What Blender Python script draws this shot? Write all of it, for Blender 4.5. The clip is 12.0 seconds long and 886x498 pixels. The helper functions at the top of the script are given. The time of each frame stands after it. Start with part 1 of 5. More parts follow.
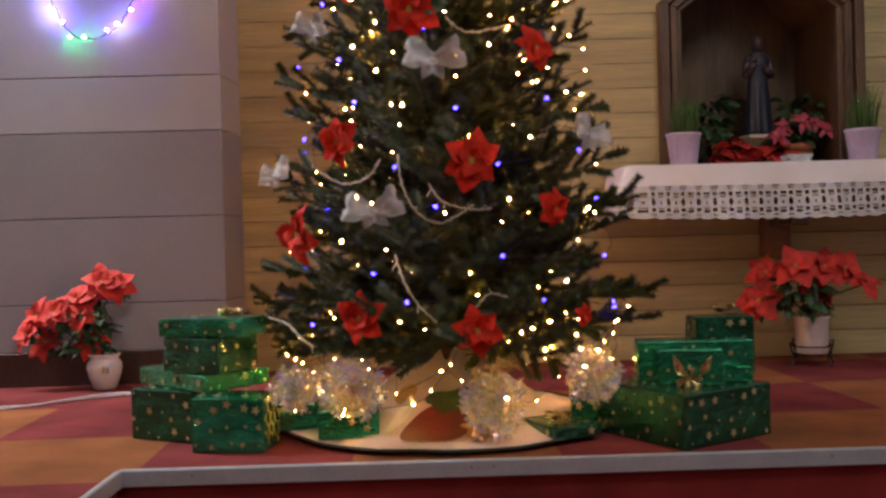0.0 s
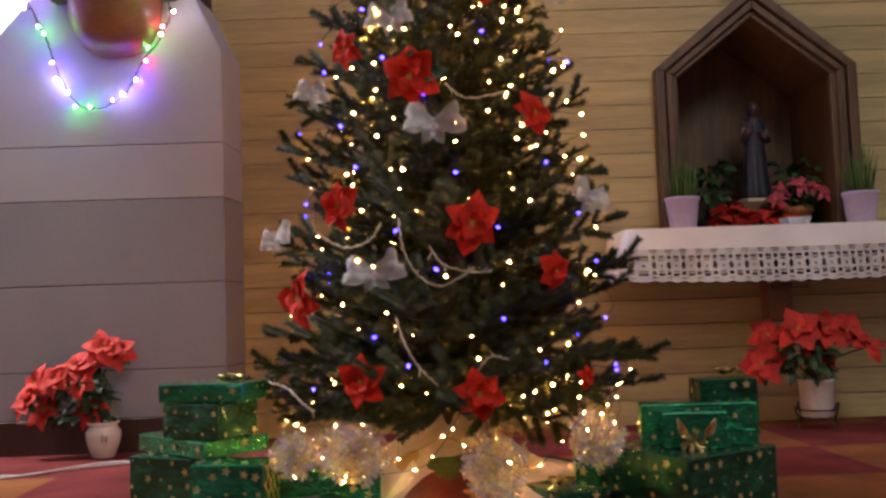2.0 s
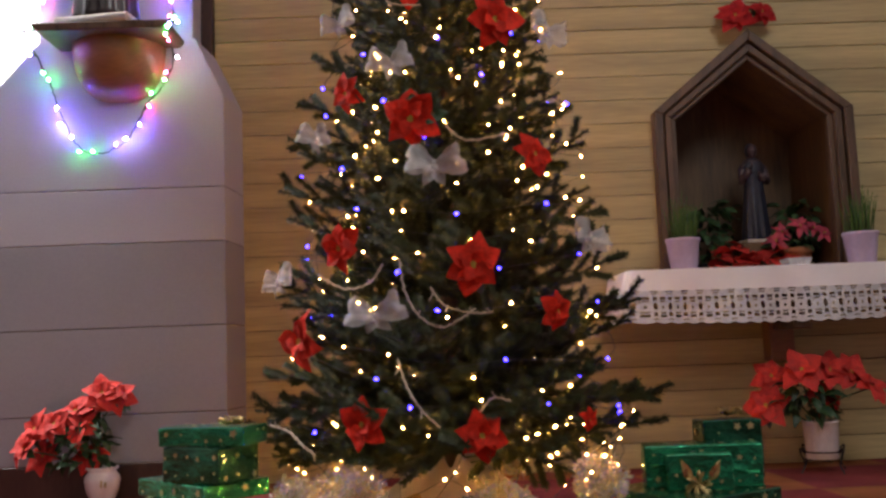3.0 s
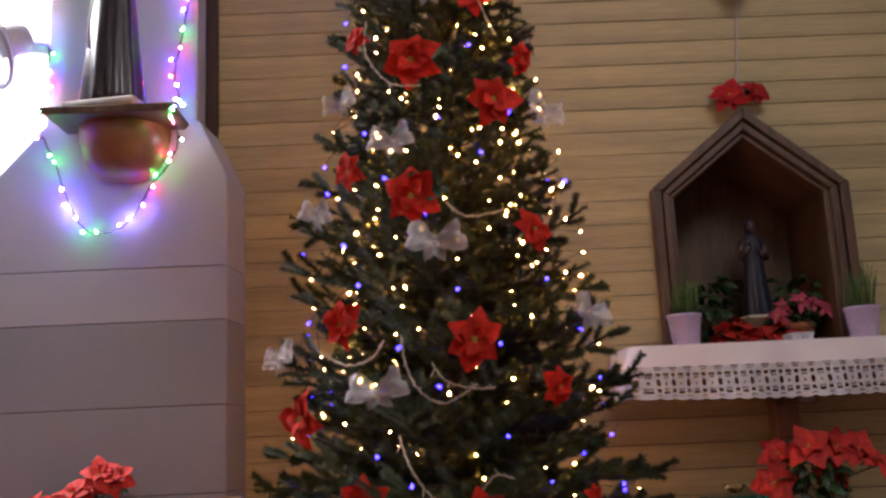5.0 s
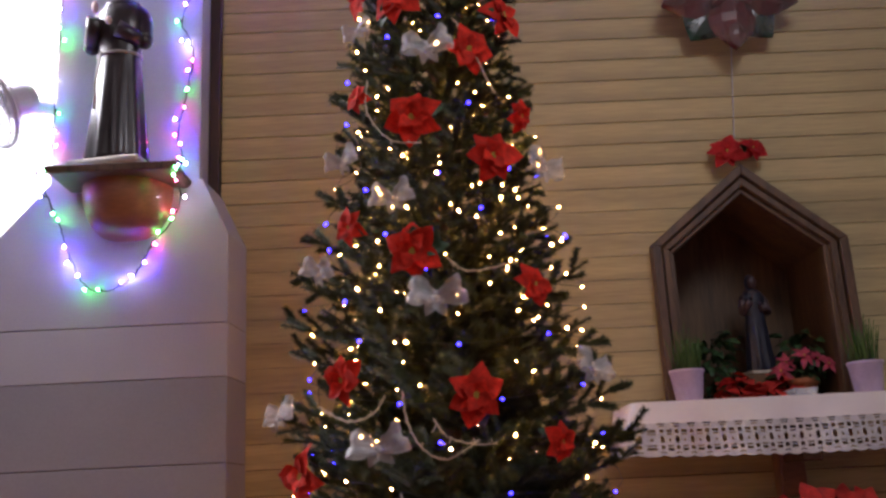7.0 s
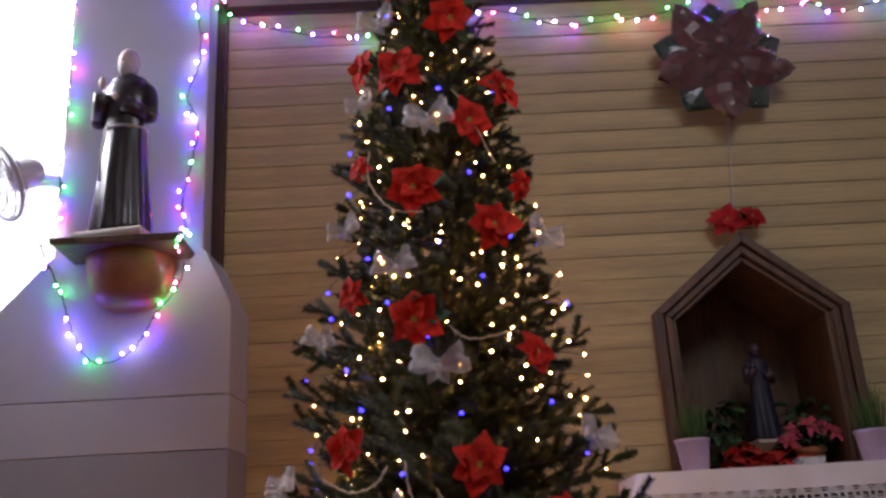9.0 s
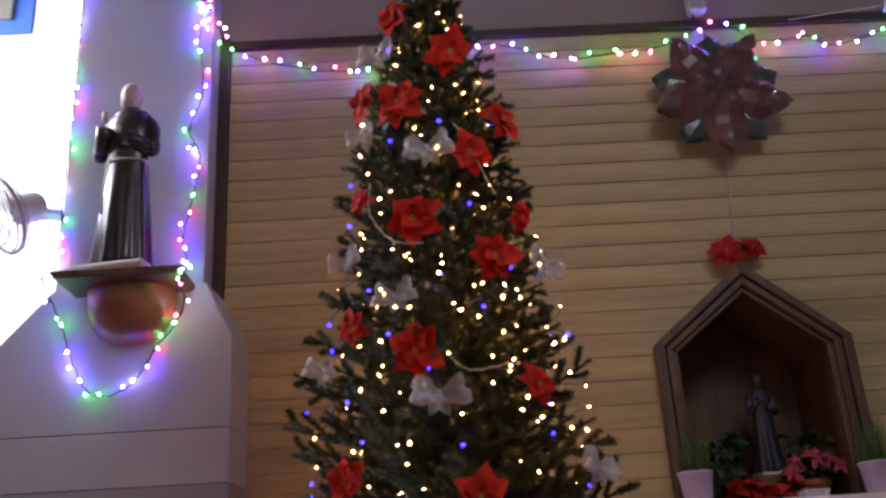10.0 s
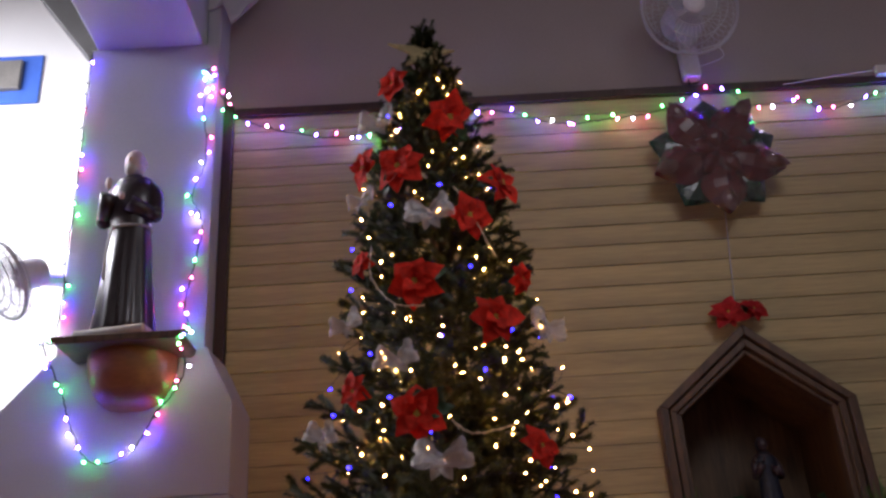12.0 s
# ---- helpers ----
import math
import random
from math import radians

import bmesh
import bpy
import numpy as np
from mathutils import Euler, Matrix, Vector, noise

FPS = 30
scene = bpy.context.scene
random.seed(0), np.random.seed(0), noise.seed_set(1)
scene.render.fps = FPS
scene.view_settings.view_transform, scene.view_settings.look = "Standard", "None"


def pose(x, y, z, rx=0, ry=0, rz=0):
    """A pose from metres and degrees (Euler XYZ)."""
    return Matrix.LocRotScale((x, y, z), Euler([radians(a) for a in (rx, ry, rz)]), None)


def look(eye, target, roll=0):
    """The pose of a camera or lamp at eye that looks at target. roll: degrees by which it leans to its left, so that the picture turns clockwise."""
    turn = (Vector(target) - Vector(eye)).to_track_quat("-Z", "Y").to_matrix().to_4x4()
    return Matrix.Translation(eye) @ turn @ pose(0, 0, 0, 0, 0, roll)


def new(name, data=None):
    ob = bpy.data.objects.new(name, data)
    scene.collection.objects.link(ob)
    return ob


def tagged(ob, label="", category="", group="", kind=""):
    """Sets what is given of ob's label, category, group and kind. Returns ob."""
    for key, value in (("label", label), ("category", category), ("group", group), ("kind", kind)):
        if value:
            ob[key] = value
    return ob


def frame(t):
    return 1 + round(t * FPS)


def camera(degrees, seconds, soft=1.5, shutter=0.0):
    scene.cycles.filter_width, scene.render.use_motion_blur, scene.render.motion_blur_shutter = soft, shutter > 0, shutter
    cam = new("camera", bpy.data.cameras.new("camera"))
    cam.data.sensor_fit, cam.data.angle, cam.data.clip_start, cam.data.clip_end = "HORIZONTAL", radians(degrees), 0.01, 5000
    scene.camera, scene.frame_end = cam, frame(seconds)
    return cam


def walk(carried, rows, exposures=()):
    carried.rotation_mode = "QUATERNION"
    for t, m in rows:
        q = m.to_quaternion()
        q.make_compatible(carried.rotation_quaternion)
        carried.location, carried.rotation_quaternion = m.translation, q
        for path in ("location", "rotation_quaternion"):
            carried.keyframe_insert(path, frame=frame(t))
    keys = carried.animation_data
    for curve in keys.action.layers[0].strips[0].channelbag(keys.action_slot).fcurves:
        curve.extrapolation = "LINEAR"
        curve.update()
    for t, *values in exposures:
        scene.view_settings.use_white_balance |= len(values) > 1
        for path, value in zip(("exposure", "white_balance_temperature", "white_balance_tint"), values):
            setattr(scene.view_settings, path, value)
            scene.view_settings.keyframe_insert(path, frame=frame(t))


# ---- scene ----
cam = camera(50.87, 12.0, soft=2.7)
PATH = [
    (0, pose(0.000, 0.000, 0.505, 89.38, 1.56, -0.81)),
    (0.5, pose(-0.000, -0.001, 0.503, 90.15, 1.62, -0.82)),
    (1, pose(-0.000, -0.002, 0.500, 91.17, 1.74, -0.81)),
    (1.5, pose(-0.000, -0.004, 0.498, 92.26, 1.85, -0.78)),
    (2, pose(-0.000, -0.005, 0.494, 93.54, 1.92, -0.73)),
    (2.5, pose(-0.000, -0.007, 0.490, 94.98, 2.09, -0.68)),
    (3, pose(-0.001, -0.008, 0.487, 96.25, 2.17, -0.65)),
    (5, pose(-0.001, -0.014, 0.474, 101.21, 2.56, -0.51)),
    (5.5, pose(-0.001, -0.016, 0.471, 102.37, 2.58, -0.49)),
    (6, pose(-0.001, -0.017, 0.470, 103.02, 2.55, -0.50)),
    (6.5, pose(-0.001, -0.018, 0.468, 103.68, 2.69, -0.42)),
    (7, pose(-0.001, -0.019, 0.465, 104.79, 2.77, -0.39)),
    (9, pose(-0.002, -0.024, 0.454, 109.21, 3.10, -0.18)),
    (9.5, pose(-0.002, -0.026, 0.451, 110.29, 3.17, -0.13)),
    (10, pose(-0.002, -0.027, 0.448, 111.25, 3.25, -0.07)),
    (10.5, pose(-0.002, -0.028, 0.446, 112.10, 3.33, -0.06)),
    (11, pose(-0.002, -0.029, 0.444, 113.04, 3.41, 0.01)),
    (11.5, pose(-0.002, -0.030, 0.441, 114.27, 3.48, 0.08)),
    (12, pose(-0.002, -0.032, 0.438, 115.27, 3.55, 0.14)),
]
walk(cam, PATH, [(0, 0.12, 6900, 10), (3, 0.06, 6800, 12), (5, -0.03, 6550, 16), (7, -0.15, 6350, 18), (9, -0.48, 6250, 18), (10.5, -0.61, 6250, 18), (12, -0.79, 6300, 18)])

# ---- light ----
world = bpy.data.worlds.new("world")
scene.world = world
world.use_nodes = True
world.node_tree.nodes["Background"].inputs[0].default_value = (0.5, 0.5, 0.6, 1)
world.node_tree.nodes["Background"].inputs[1].default_value = 0.12
scene.view_settings.exposure = 0.0


def area_lamp(name, place, target, w, h, power, colour):
    d = bpy.data.lights.new(name, "AREA")
    d.shape, d.size, d.size_y, d.energy, d.color = "RECTANGLE", w, h, power, colour
    ob = new(name, d)
    ob.matrix_world = look(place, target)
    return ob


# the hall's unseen overhead lamp, an added fill behind, and the tubes of the bright side room
area_lamp("unseen_hall_lamp", (1.5, 0.1, 3.6), (0.6, 2.3, 0.0), 1.6, 1.0, 45, (0.95, 0.95, 1.0))
# soft frontal fill, added to lift the dark parts of the tree
area_lamp("unseen_hall_lamp", (-0.6, -4.6, 4.7), (0.2, 1.0, 0.6), 4.0, 2.0, 52, (1.0, 0.95, 0.92))
area_lamp("side_room_lamp", (-3.4, 3.4, 3.6), (-3.0, 5.0, 1.8), 2.0, 0.8, 330, (0.94, 0.96, 1.0))


# ---- materials ----
def material(name, colour, rough=0.6, metal=0.0, var=0.12, scale=8.0, bump=0.0, bscale=60.0, spec=0.5,
             stretch=(1, 1, 1), per_object=0.0, coat=0.0, transmission=0.0, sheen=0.0, alpha=1.0, tint=None):
    """A surface with stains at one scale and grain and relief at another."""
    m = bpy.data.materials.new(name)
    m.use_nodes = True
    n, l = m.node_tree.nodes, m.node_tree.links
    b = n["Principled BSDF"]
    tc = n.new("ShaderNodeTexCoord")
    mp = n.new("ShaderNodeMapping")
    mp.inputs["Scale"].default_value = stretch
    l.new(tc.outputs["Object"], mp.inputs["Vector"])
    n1, n2 = n.new("ShaderNodeTexNoise"), n.new("ShaderNodeTexNoise")
    n1.inputs["Scale"].default_value, n1.inputs["Detail"].default_value = scale, 5
    n2.inputs["Scale"].default_value, n2.inputs["Detail"].default_value = bscale, 4
    for t in (n1, n2):
        l.new(mp.outputs[0], t.inputs["Vector"])
    mix = n.new("ShaderNodeMix")
    mix.data_type = "RGBA"
    dark = [c * (1 - 2 * var) for c in colour]
    light = [min(1, c * (1 + 1.4 * var)) for c in (tint or colour)]
    mix.inputs[6].default_value, mix.inputs[7].default_value = (*dark, 1), (*light, 1)
    add = n.new("ShaderNodeMath")
    add.operation = "MULTIPLY_ADD"
    add.inputs[1].default_value, add.inputs[2].default_value = 0.4, 0.0
    l.new(n2.outputs["Fac"], add.inputs[0])
    sm = n.new("ShaderNodeMath")
    sm.operation = "MULTIPLY_ADD"
    sm.inputs[1].default_value = 0.6
    l.new(n1.outputs["Fac"], sm.inputs[0])
    l.new(add.outputs[0], sm.inputs[2])
    ramp = n.new("ShaderNodeMapRange")
    ramp.inputs[1].default_value, ramp.inputs[2].default_value = 0.32, 0.68
    l.new(sm.outputs[0], ramp.inputs[0])
    l.new(ramp.outputs[0], mix.inputs[0])
    out = mix.outputs[2]
    if per_object:
        oi = n.new("ShaderNodeObjectInfo")
        hs = n.new("ShaderNodeHueSaturation")
        mr = n.new("ShaderNodeMapRange")
        mr.inputs[3].default_value, mr.inputs[4].default_value = 1 - per_object, 1 + per_object
        l.new(oi.outputs["Random"], mr.inputs[0])
        l.new(mr.outputs[0], hs.inputs["Value"])
        l.new(out, hs.inputs["Color"])
        out = hs.outputs[0]
    l.new(out, b.inputs["Base Color"])
    rr = n.new("ShaderNodeMapRange")
    rr.inputs[3].default_value, rr.inputs[4].default_value = max(0, rough - 0.08), min(1, rough + 0.08)
    l.new(n1.outputs["Fac"], rr.inputs[0])
    l.new(rr.outputs[0], b.inputs["Roughness"])
    b.inputs["Metallic"].default_value = metal
    b.inputs["Specular IOR Level"].default_value = spec
    b.inputs["Coat Weight"].default_value = coat
    b.inputs["Transmission Weight"].default_value = transmission
    b.inputs["Sheen Weight"].default_value = sheen
    b.inputs["Alpha"].default_value = alpha
    if bump:
        bp = n.new("ShaderNodeBump")
        bp.inputs["Strength"].default_value, bp.inputs["Distance"].default_value = bump, 0.012 if bump >= 1 else 0.004
        l.new(n2.outputs["Fac"], bp.inputs["Height"])
        l.new(bp.outputs[0], b.inputs["Normal"])
    return m


def glowing(name, colour, strength):
    m = bpy.data.materials.new(name)
    m.use_nodes = True
    b = m.node_tree.nodes["Principled BSDF"]
    b.inputs["Base Color"].default_value = (*colour, 1)
    b.inputs["Emission Color"].default_value = (*colour, 1)
    b.inputs["Emission Strength"].default_value = strength
    return m


BOARD = material("board_wood", (0.43, 0.345, 0.165), 0.6, var=0.16, scale=3.0, bscale=22, bump=0.12, stretch=(0.35, 6, 6), per_object=0.07, coat=0.0)
JOINT = material("board_joint", (0.10, 0.06, 0.03), 0.8)
TRIM = material("dark_trim", (0.055, 0.028, 0.02), 0.4, var=0.2, scale=6, bump=0.2, stretch=(1, 1, 0.3))
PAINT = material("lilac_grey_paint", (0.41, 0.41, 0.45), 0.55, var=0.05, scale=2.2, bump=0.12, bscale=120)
# a darker grey than PAINT, for the lower pier panels and the low wall
GREY_DARKER = material("darker_grey", (0.29, 0.29, 0.315), 0.6, var=0.05, scale=2.0, bump=0.12, bscale=110)
SOFFIT = material("taupe_plaster", (0.34, 0.29, 0.28), 0.8, var=0.06, scale=1.5, bump=0.25, bscale=90)
WHITE_WALL = material("white_plaster", (0.82, 0.82, 0.80), 0.8, var=0.03, scale=2, bump=0.15, bscale=90)
CARPET = material("red_carpet", (0.20, 0.042, 0.042), 0.95, var=0.22, scale=5, bump=0.6, bscale=420, spec=0.05)
CARPET_ORANGE = material("orange_carpet", (0.27, 0.100, 0.042), 0.95, var=0.2, scale=5, bump=0.6, bscale=420, spec=0.05)
CARPET_DARK = material("dark_red_carpet", (0.23, 0.030, 0.028), 0.95, var=0.2, scale=6, bump=0.6, bscale=400, spec=0.1)
NOSING = material("grey_edge_strip", (0.34, 0.35, 0.37), 0.5, var=0.06, scale=14, bump=0.15, bscale=90)


# ---- building helpers ----
def mesh_of(name, bm, mat):
    me = bpy.data.meshes.new(name)
    bm.normal_update()
    bm.to_mesh(me)
    bm.free()
    if mat is not None:
        me.materials.append(mat)
    return me


def part(name, bm, mat, parent=None, label="", smooth=False):
    """Links a bmesh as one mesh object, under a thing or a part where one is given."""
    me = mesh_of(name, bm, mat)
    if smooth:
        me.polygons.foreach_set("use_smooth", [True] * len(me.polygons))
    ob = new(name, me)
    ob.parent = parent
    if label:
        tagged(ob, label)
    return ob


def thing(name, m, label, category, group="", kind=""):
    ob = new(name)
    ob.empty_display_size = 0.05
    ob.matrix_world = m
    return tagged(ob, label, category, group, kind)


def structure(ob, label, category):
    return tagged(ob, label, category, kind="structure")


def box(lo, hi, bevel=0.0, bm=None, segments=1):
    out = bm or bmesh.new()
    c = [(a + b) / 2 for a, b in zip(lo, hi)]
    s = [abs(b - a) for a, b in zip(lo, hi)]
    made = bmesh.ops.create_cube(out, size=1, matrix=Matrix.Translation(c) @ Matrix.Diagonal((*s, 1)))
    if bevel:
        edges = list({e for v in made["verts"] for e in v.link_edges})
        bmesh.ops.bevel(out, geom=edges, offset=bevel, segments=segments, affect="EDGES", profile=0.5)
    return out


def prism(points, y0, y1, bevel=0.0):
    """An outline of (x, z), given depth from y0 to y1."""
    bm = bmesh.new()
    a = [bm.verts.new((x, y0, z)) for x, z in points]
    b = [bm.verts.new((x, y1, z)) for x, z in points]
    k = len(points)
    bm.faces.new(a)
    bm.faces.new(b[::-1])
    for i in range(k):
        bm.faces.new((a[i], b[i], b[(i + 1) % k], a[(i + 1) % k]))
    bmesh.ops.recalc_face_normals(bm, faces=bm.faces)
    if bevel:
        bmesh.ops.bevel(bm, geom=bm.edges[:], offset=bevel, segments=1, affect="EDGES")
    return bm


def lathe(profile, steps=24, bm=None, m=Matrix()):
    """Turns (radius, height) round the upright axis."""
    out = bm or bmesh.new()
    rings = []
    for r, z in profile:
        rings.append([out.verts.new(m @ Vector((r * math.cos(6.28318 * i / steps), r * math.sin(6.28318 * i / steps), z))) for i in range(steps)])
    for a, b in zip(rings, rings[1:]):
        for i in range(steps):
            out.faces.new((a[i], a[(i + 1) % steps], b[(i + 1) % steps], b[i]))
    for ring, flip in ((rings[0], True), (rings[-1], False)):
        out.faces.new(ring[::-1] if flip else ring)
    return out


def tube(points, radius, sides=6, bm=None, taper=1.0):
    """A round bar along points."""
    out = bm or bmesh.new()
    pts = [Vector(p) for p in points]
    rings, up = [], Vector((0.13, 0.21, 0.97))
    for i, p in enumerate(pts):
        d = (pts[min(i + 1, len(pts) - 1)] - pts[max(i - 1, 0)]).normalized()
        if abs(d.dot(up)) > 0.95:
            up = Vector((0.9, 0.3, 0.1))
        u = d.cross(up).normalized()
        w = d.cross(u)
        r = radius * (1 + (taper - 1) * i / max(1, len(pts) - 1))
        rings.append([out.verts.new(p + r * (math.cos(6.28318 * k / sides) * u + math.sin(6.28318 * k / sides) * w)) for k in range(sides)])
    for a, b in zip(rings, rings[1:]):
        for k in range(sides):
            out.faces.new((a[k], a[(k + 1) % sides], b[(k + 1) % sides], b[k]))
    out.faces.new(rings[0][::-1])
    out.faces.new(rings[-1])
    return out


# ---- the setting ----
# hall floor, three carpeted steps and the raised platform with a notch where the steps come up
hall_floor = structure(part("floor", box((-6, -8, -0.62), (6, 6, -0.51)), CARPET_DARK), "dark red carpeted hall floor", "floor")
for i, (ya, yb, z) in enumerate(((1.55, 2.3, -0.17), (1.15, 2.3, -0.34))):
    structure(part("step", box((-0.70, ya, -0.505), (4.2, yb, z - 0.002 * i), 0.006), CARPET_DARK), "step covered in dark red carpet", "step")

FLOOR = thing("platform", Matrix(), "raised platform floor with red and orange carpet", "floor", kind="structure")
bm = box((-4.2, 2.115, -0.16), (4.2, 3.72, -0.005))
part("underlay", bm, CARPET_DARK, FLOOR)
part("underlay", box((-4.2, -1.0, -0.5), (-0.722, 2.113, -0.005)), CARPET_DARK, FLOOR)
part("riser", box((-0.72, 2.117, -0.5), (4.2, 2.16, -0.04)), CARPET_DARK, FLOOR)
edge = part("edge_strip", box((-0.717, 2.098, -0.036), (4.2, 2.114, 0.004), 0.003), NOSING, FLOOR, "grey painted edge strip")
part("edge_strip", box((-0.722, -1.0, -0.036), (-0.706, 2.098, 0.004), 0.003), NOSING, FLOOR, "grey painted edge strip")

for x in (-0.55, 0.08, 0.13, 0.9, 1.6):
    part("screw", tube([(x, 2.0985, -0.012), (x, 2.0965, -0.012)], 0.0022, 8), CARPET_DARK, FLOOR, "dark screw head in the edge strip")

# board wall behind the tree
WALL = thing("wall_north", Matrix(), "wall clad in horizontal yellow varnished boards", "wall", kind="structure")
PITCH = 0.0985
# the soffit wall above the boards, and its dark cornice
structure(part("wall_upper", box((-0.95, 3.70, 2.985), (4.2, 3.85, 5.0)), SOFFIT), "plain taupe plaster wall above the boards", "wall")
structure(part("trim", box((-0.845, 3.672, 2.932), (4.2, 3.698, 2.978), 0.004), TRIM), "dark brown cornice board over the wall boards", "trim")
structure(part("trim", box((-0.893, 3.668, 0.0), (-0.847, 3.699, 2.995), 0.004), TRIM), "dark brown upright corner board", "trim")

# clad pier with sloping shoulders, and the narrower column above it
PIER = thing("pillar", Matrix(), "grey clad pier with sloping shoulders and a column", "pillar", kind="structure")


def flared(bm):
    """The pier spreads a little towards the wall."""
    for v in bm.verts:
        if v.co.x > -1.0:
            v.co.x += 0.02 * (v.co.y - 3.45) / 0.25
    return bm


SEAMS = (0.125, 0.301, 0.616, 0.930, 1.134)
# panels below the 0.930 seam take the darker grey
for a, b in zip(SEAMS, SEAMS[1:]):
    part("panel", flared(box((-1.659, 3.45, a + 0.0015), (-0.757, 3.71, b - 0.0015), 0.002)), PAINT if a > 0.9 else GREY_DARKER, PIER)
part("panel", flared(prism([(-1.659, 1.1355), (-0.757, 1.1355), (-0.757, 1.483), (-0.862, 1.709), (-1.455, 1.709), (-1.659, 1.483)], 3.45, 3.71, 0.002)), PAINT, PIER)
part("backing", flared(box((-1.64, 3.456, 0.10), (-0.762, 3.709, 1.14))), JOINT, PIER)
bm = box((-1.455, 3.452, 1.70), (-0.872, 3.85, 3.19), 0.003)
for v in bm.verts:
    if v.co.x > -1.0:
        v.co.x -= 0.022 * (v.co.y - 3.452) / 0.22
part("column", bm, PAINT, PIER)
part("column_head", box((-0.948, 3.515, 3.192), (-0.885, 3.85, 3.75), 0.003), PAINT, PIER)
part("plinth", flared(box((-1.66, 3.448, 0.0), (-0.755, 3.71, 0.1235), 0.001)), TRIM, PIER, "dark brown plinth")
structure(part("beam", box((-1.43, 1.2, 3.19), (-0.95, 3.84, 3.7), 0.004), PAINT), "lilac painted beam running out over the column", "beam")

# out of view: added to keep side room light off the platform
structure(part("light_block_wall", box((-6.0, 3.52, -0.5), (-1.668, 3.66, 1.47), 0.003), GREY_DARKER), "unseen plain low grey wall beside the pier, added to block light", "wall")
# bright side room, and the hall around and behind
structure(part("wall_west_room", box((-6.0, 5.0, -0.5), (-0.98, 5.12, 5.0)), WHITE_WALL), "brightly lit white wall of the side room", "wall")
structure(part("floor_side", box((-6.0, 3.72, -0.5), (-1.66, 5.0, -0.001)), CARPET), "red carpet in the side room", "floor")
structure(part("wall_west", box((-6.1, -8, -0.5), (-6.0, 5.1, 5.0)), WHITE_WALL), "plain white side wall of the hall", "wall")
structure(part("wall_east", box((4.2, -8, -0.5), (4.3, 3.9, 5.0)), WHITE_WALL), "plain white side wall of the hall", "wall")
structure(part("wall_south", box((-6, -8.1, -0.5), (4.2, -8.0, 5.0)), WHITE_WALL), "plain white rear wall of the hall", "wall")
structure(part("ceiling", box((-6, -8, 5.0), (4.3, 5.1, 5.1)), SOFFIT), "plain plastered ceiling of the hall", "ceiling")

# ---- materials of the things ----
NEEDLE = material("fir_needles", (0.032, 0.054, 0.020), 0.65, var=0.3, scale=9, bscale=40, per_object=0.3, tint=(0.052, 0.060, 0.022), spec=0.2)
BARK = material("brown_stem", (0.09, 0.055, 0.03), 0.8, var=0.2)
PETAL = material("red_velvet_petal", (0.66, 0.028, 0.012), 0.75, var=0.25, scale=18, bump=0.3, bscale=160, per_object=0.25, spec=0.2, tint=(0.66, 0.03, 0.012))
PETAL_PLANT = material("red_silk_petal", (0.60, 0.032, 0.022), 0.75, var=0.22, scale=18, bump=0.3, bscale=140, per_object=0.22)
PINK = material("pink_petal", (0.45, 0.05, 0.09), 0.65, var=0.2, per_object=0.15)
LEAF = material("dark_green_leaf", (0.03, 0.075, 0.025), 0.5, var=0.3, scale=14, per_object=0.35, bump=0.3)
GRASS = material("bright_grass_blade", (0.05, 0.11, 0.012), 0.6, var=0.25, per_object=0.2)
POLLEN = material("yellow_flower_heart", (0.45, 0.32, 0.04), 0.7, var=0.2)
GAUZE = material("white_gauze", (0.78, 0.76, 0.76), 0.45, var=0.1, scale=30, bump=0.4, bscale=300, alpha=0.34, coat=0.6)
WIRE_PALE = material("pale_light_cable", (0.50, 0.42, 0.30), 0.5, var=0.12)
WIRE_DARK = material("dark_green_cable", (0.02, 0.03, 0.025), 0.5, var=0.1)
WIRE_WHITE = material("white_cable", (0.62, 0.58, 0.58), 0.5, var=0.1)
FOIL = material("green_wrapping_foil", (0.016, 0.31, 0.15), 0.2, metal=0.72, var=0.25, scale=7, bump=1.0, bscale=15, spec=0.7, coat=0.4)
FOIL_DARK = material("dark_green_wrapping_foil", (0.011, 0.12, 0.062), 0.24, metal=0.68, var=0.22, scale=7, bump=1.0, bscale=14, coat=0.4)
GOLD = material("gold_print", (0.50, 0.40, 0.20), 0.45, metal=0.5, var=0.15, scale=20)
GOLD_RIBBON = material("gold_ribbon", (0.66, 0.50, 0.22), 0.28, metal=0.9, var=0.15, scale=20, bump=0.2)
FELT = material("cream_felt", (0.60, 0.47, 0.43), 0.95, var=0.1, scale=5, bump=0.4, bscale=260, sheen=0.2)
FELT_RED = material("dark_red_satin", (0.085, 0.008, 0.010), 0.42, var=0.2, scale=14, bump=0.2)
FELT_GREEN = material("green_felt", (0.05, 0.085, 0.02), 0.9, var=0.2, scale=12, bump=0.4)
FELT_TAN = material("tan_felt", (0.45, 0.28, 0.11), 0.9, var=0.15, bump=0.4)
FELT_WHITE = material("white_felt", (0.72, 0.66, 0.58), 0.9, var=0.1, bump=0.4)
CLOTH = material("white_linen", (0.80, 0.77, 0.77), 0.85, var=0.05, scale=5, bump=0.3, bscale=300)
LACE = material("white_lace", (0.62, 0.60, 0.60), 0.85, var=0.1, scale=30, bump=0.5, bscale=300)
WALNUT = material("brown_carved_wood", (0.105, 0.058, 0.030), 0.5, var=0.3, scale=5, bump=0.3, bscale=30, stretch=(4, 4, 0.6))
PLY = material("brown_plywood", (0.125, 0.07, 0.03), 0.55, var=0.3, scale=2.5, bump=0.15, bscale=18, stretch=(4, 4, 0.5))
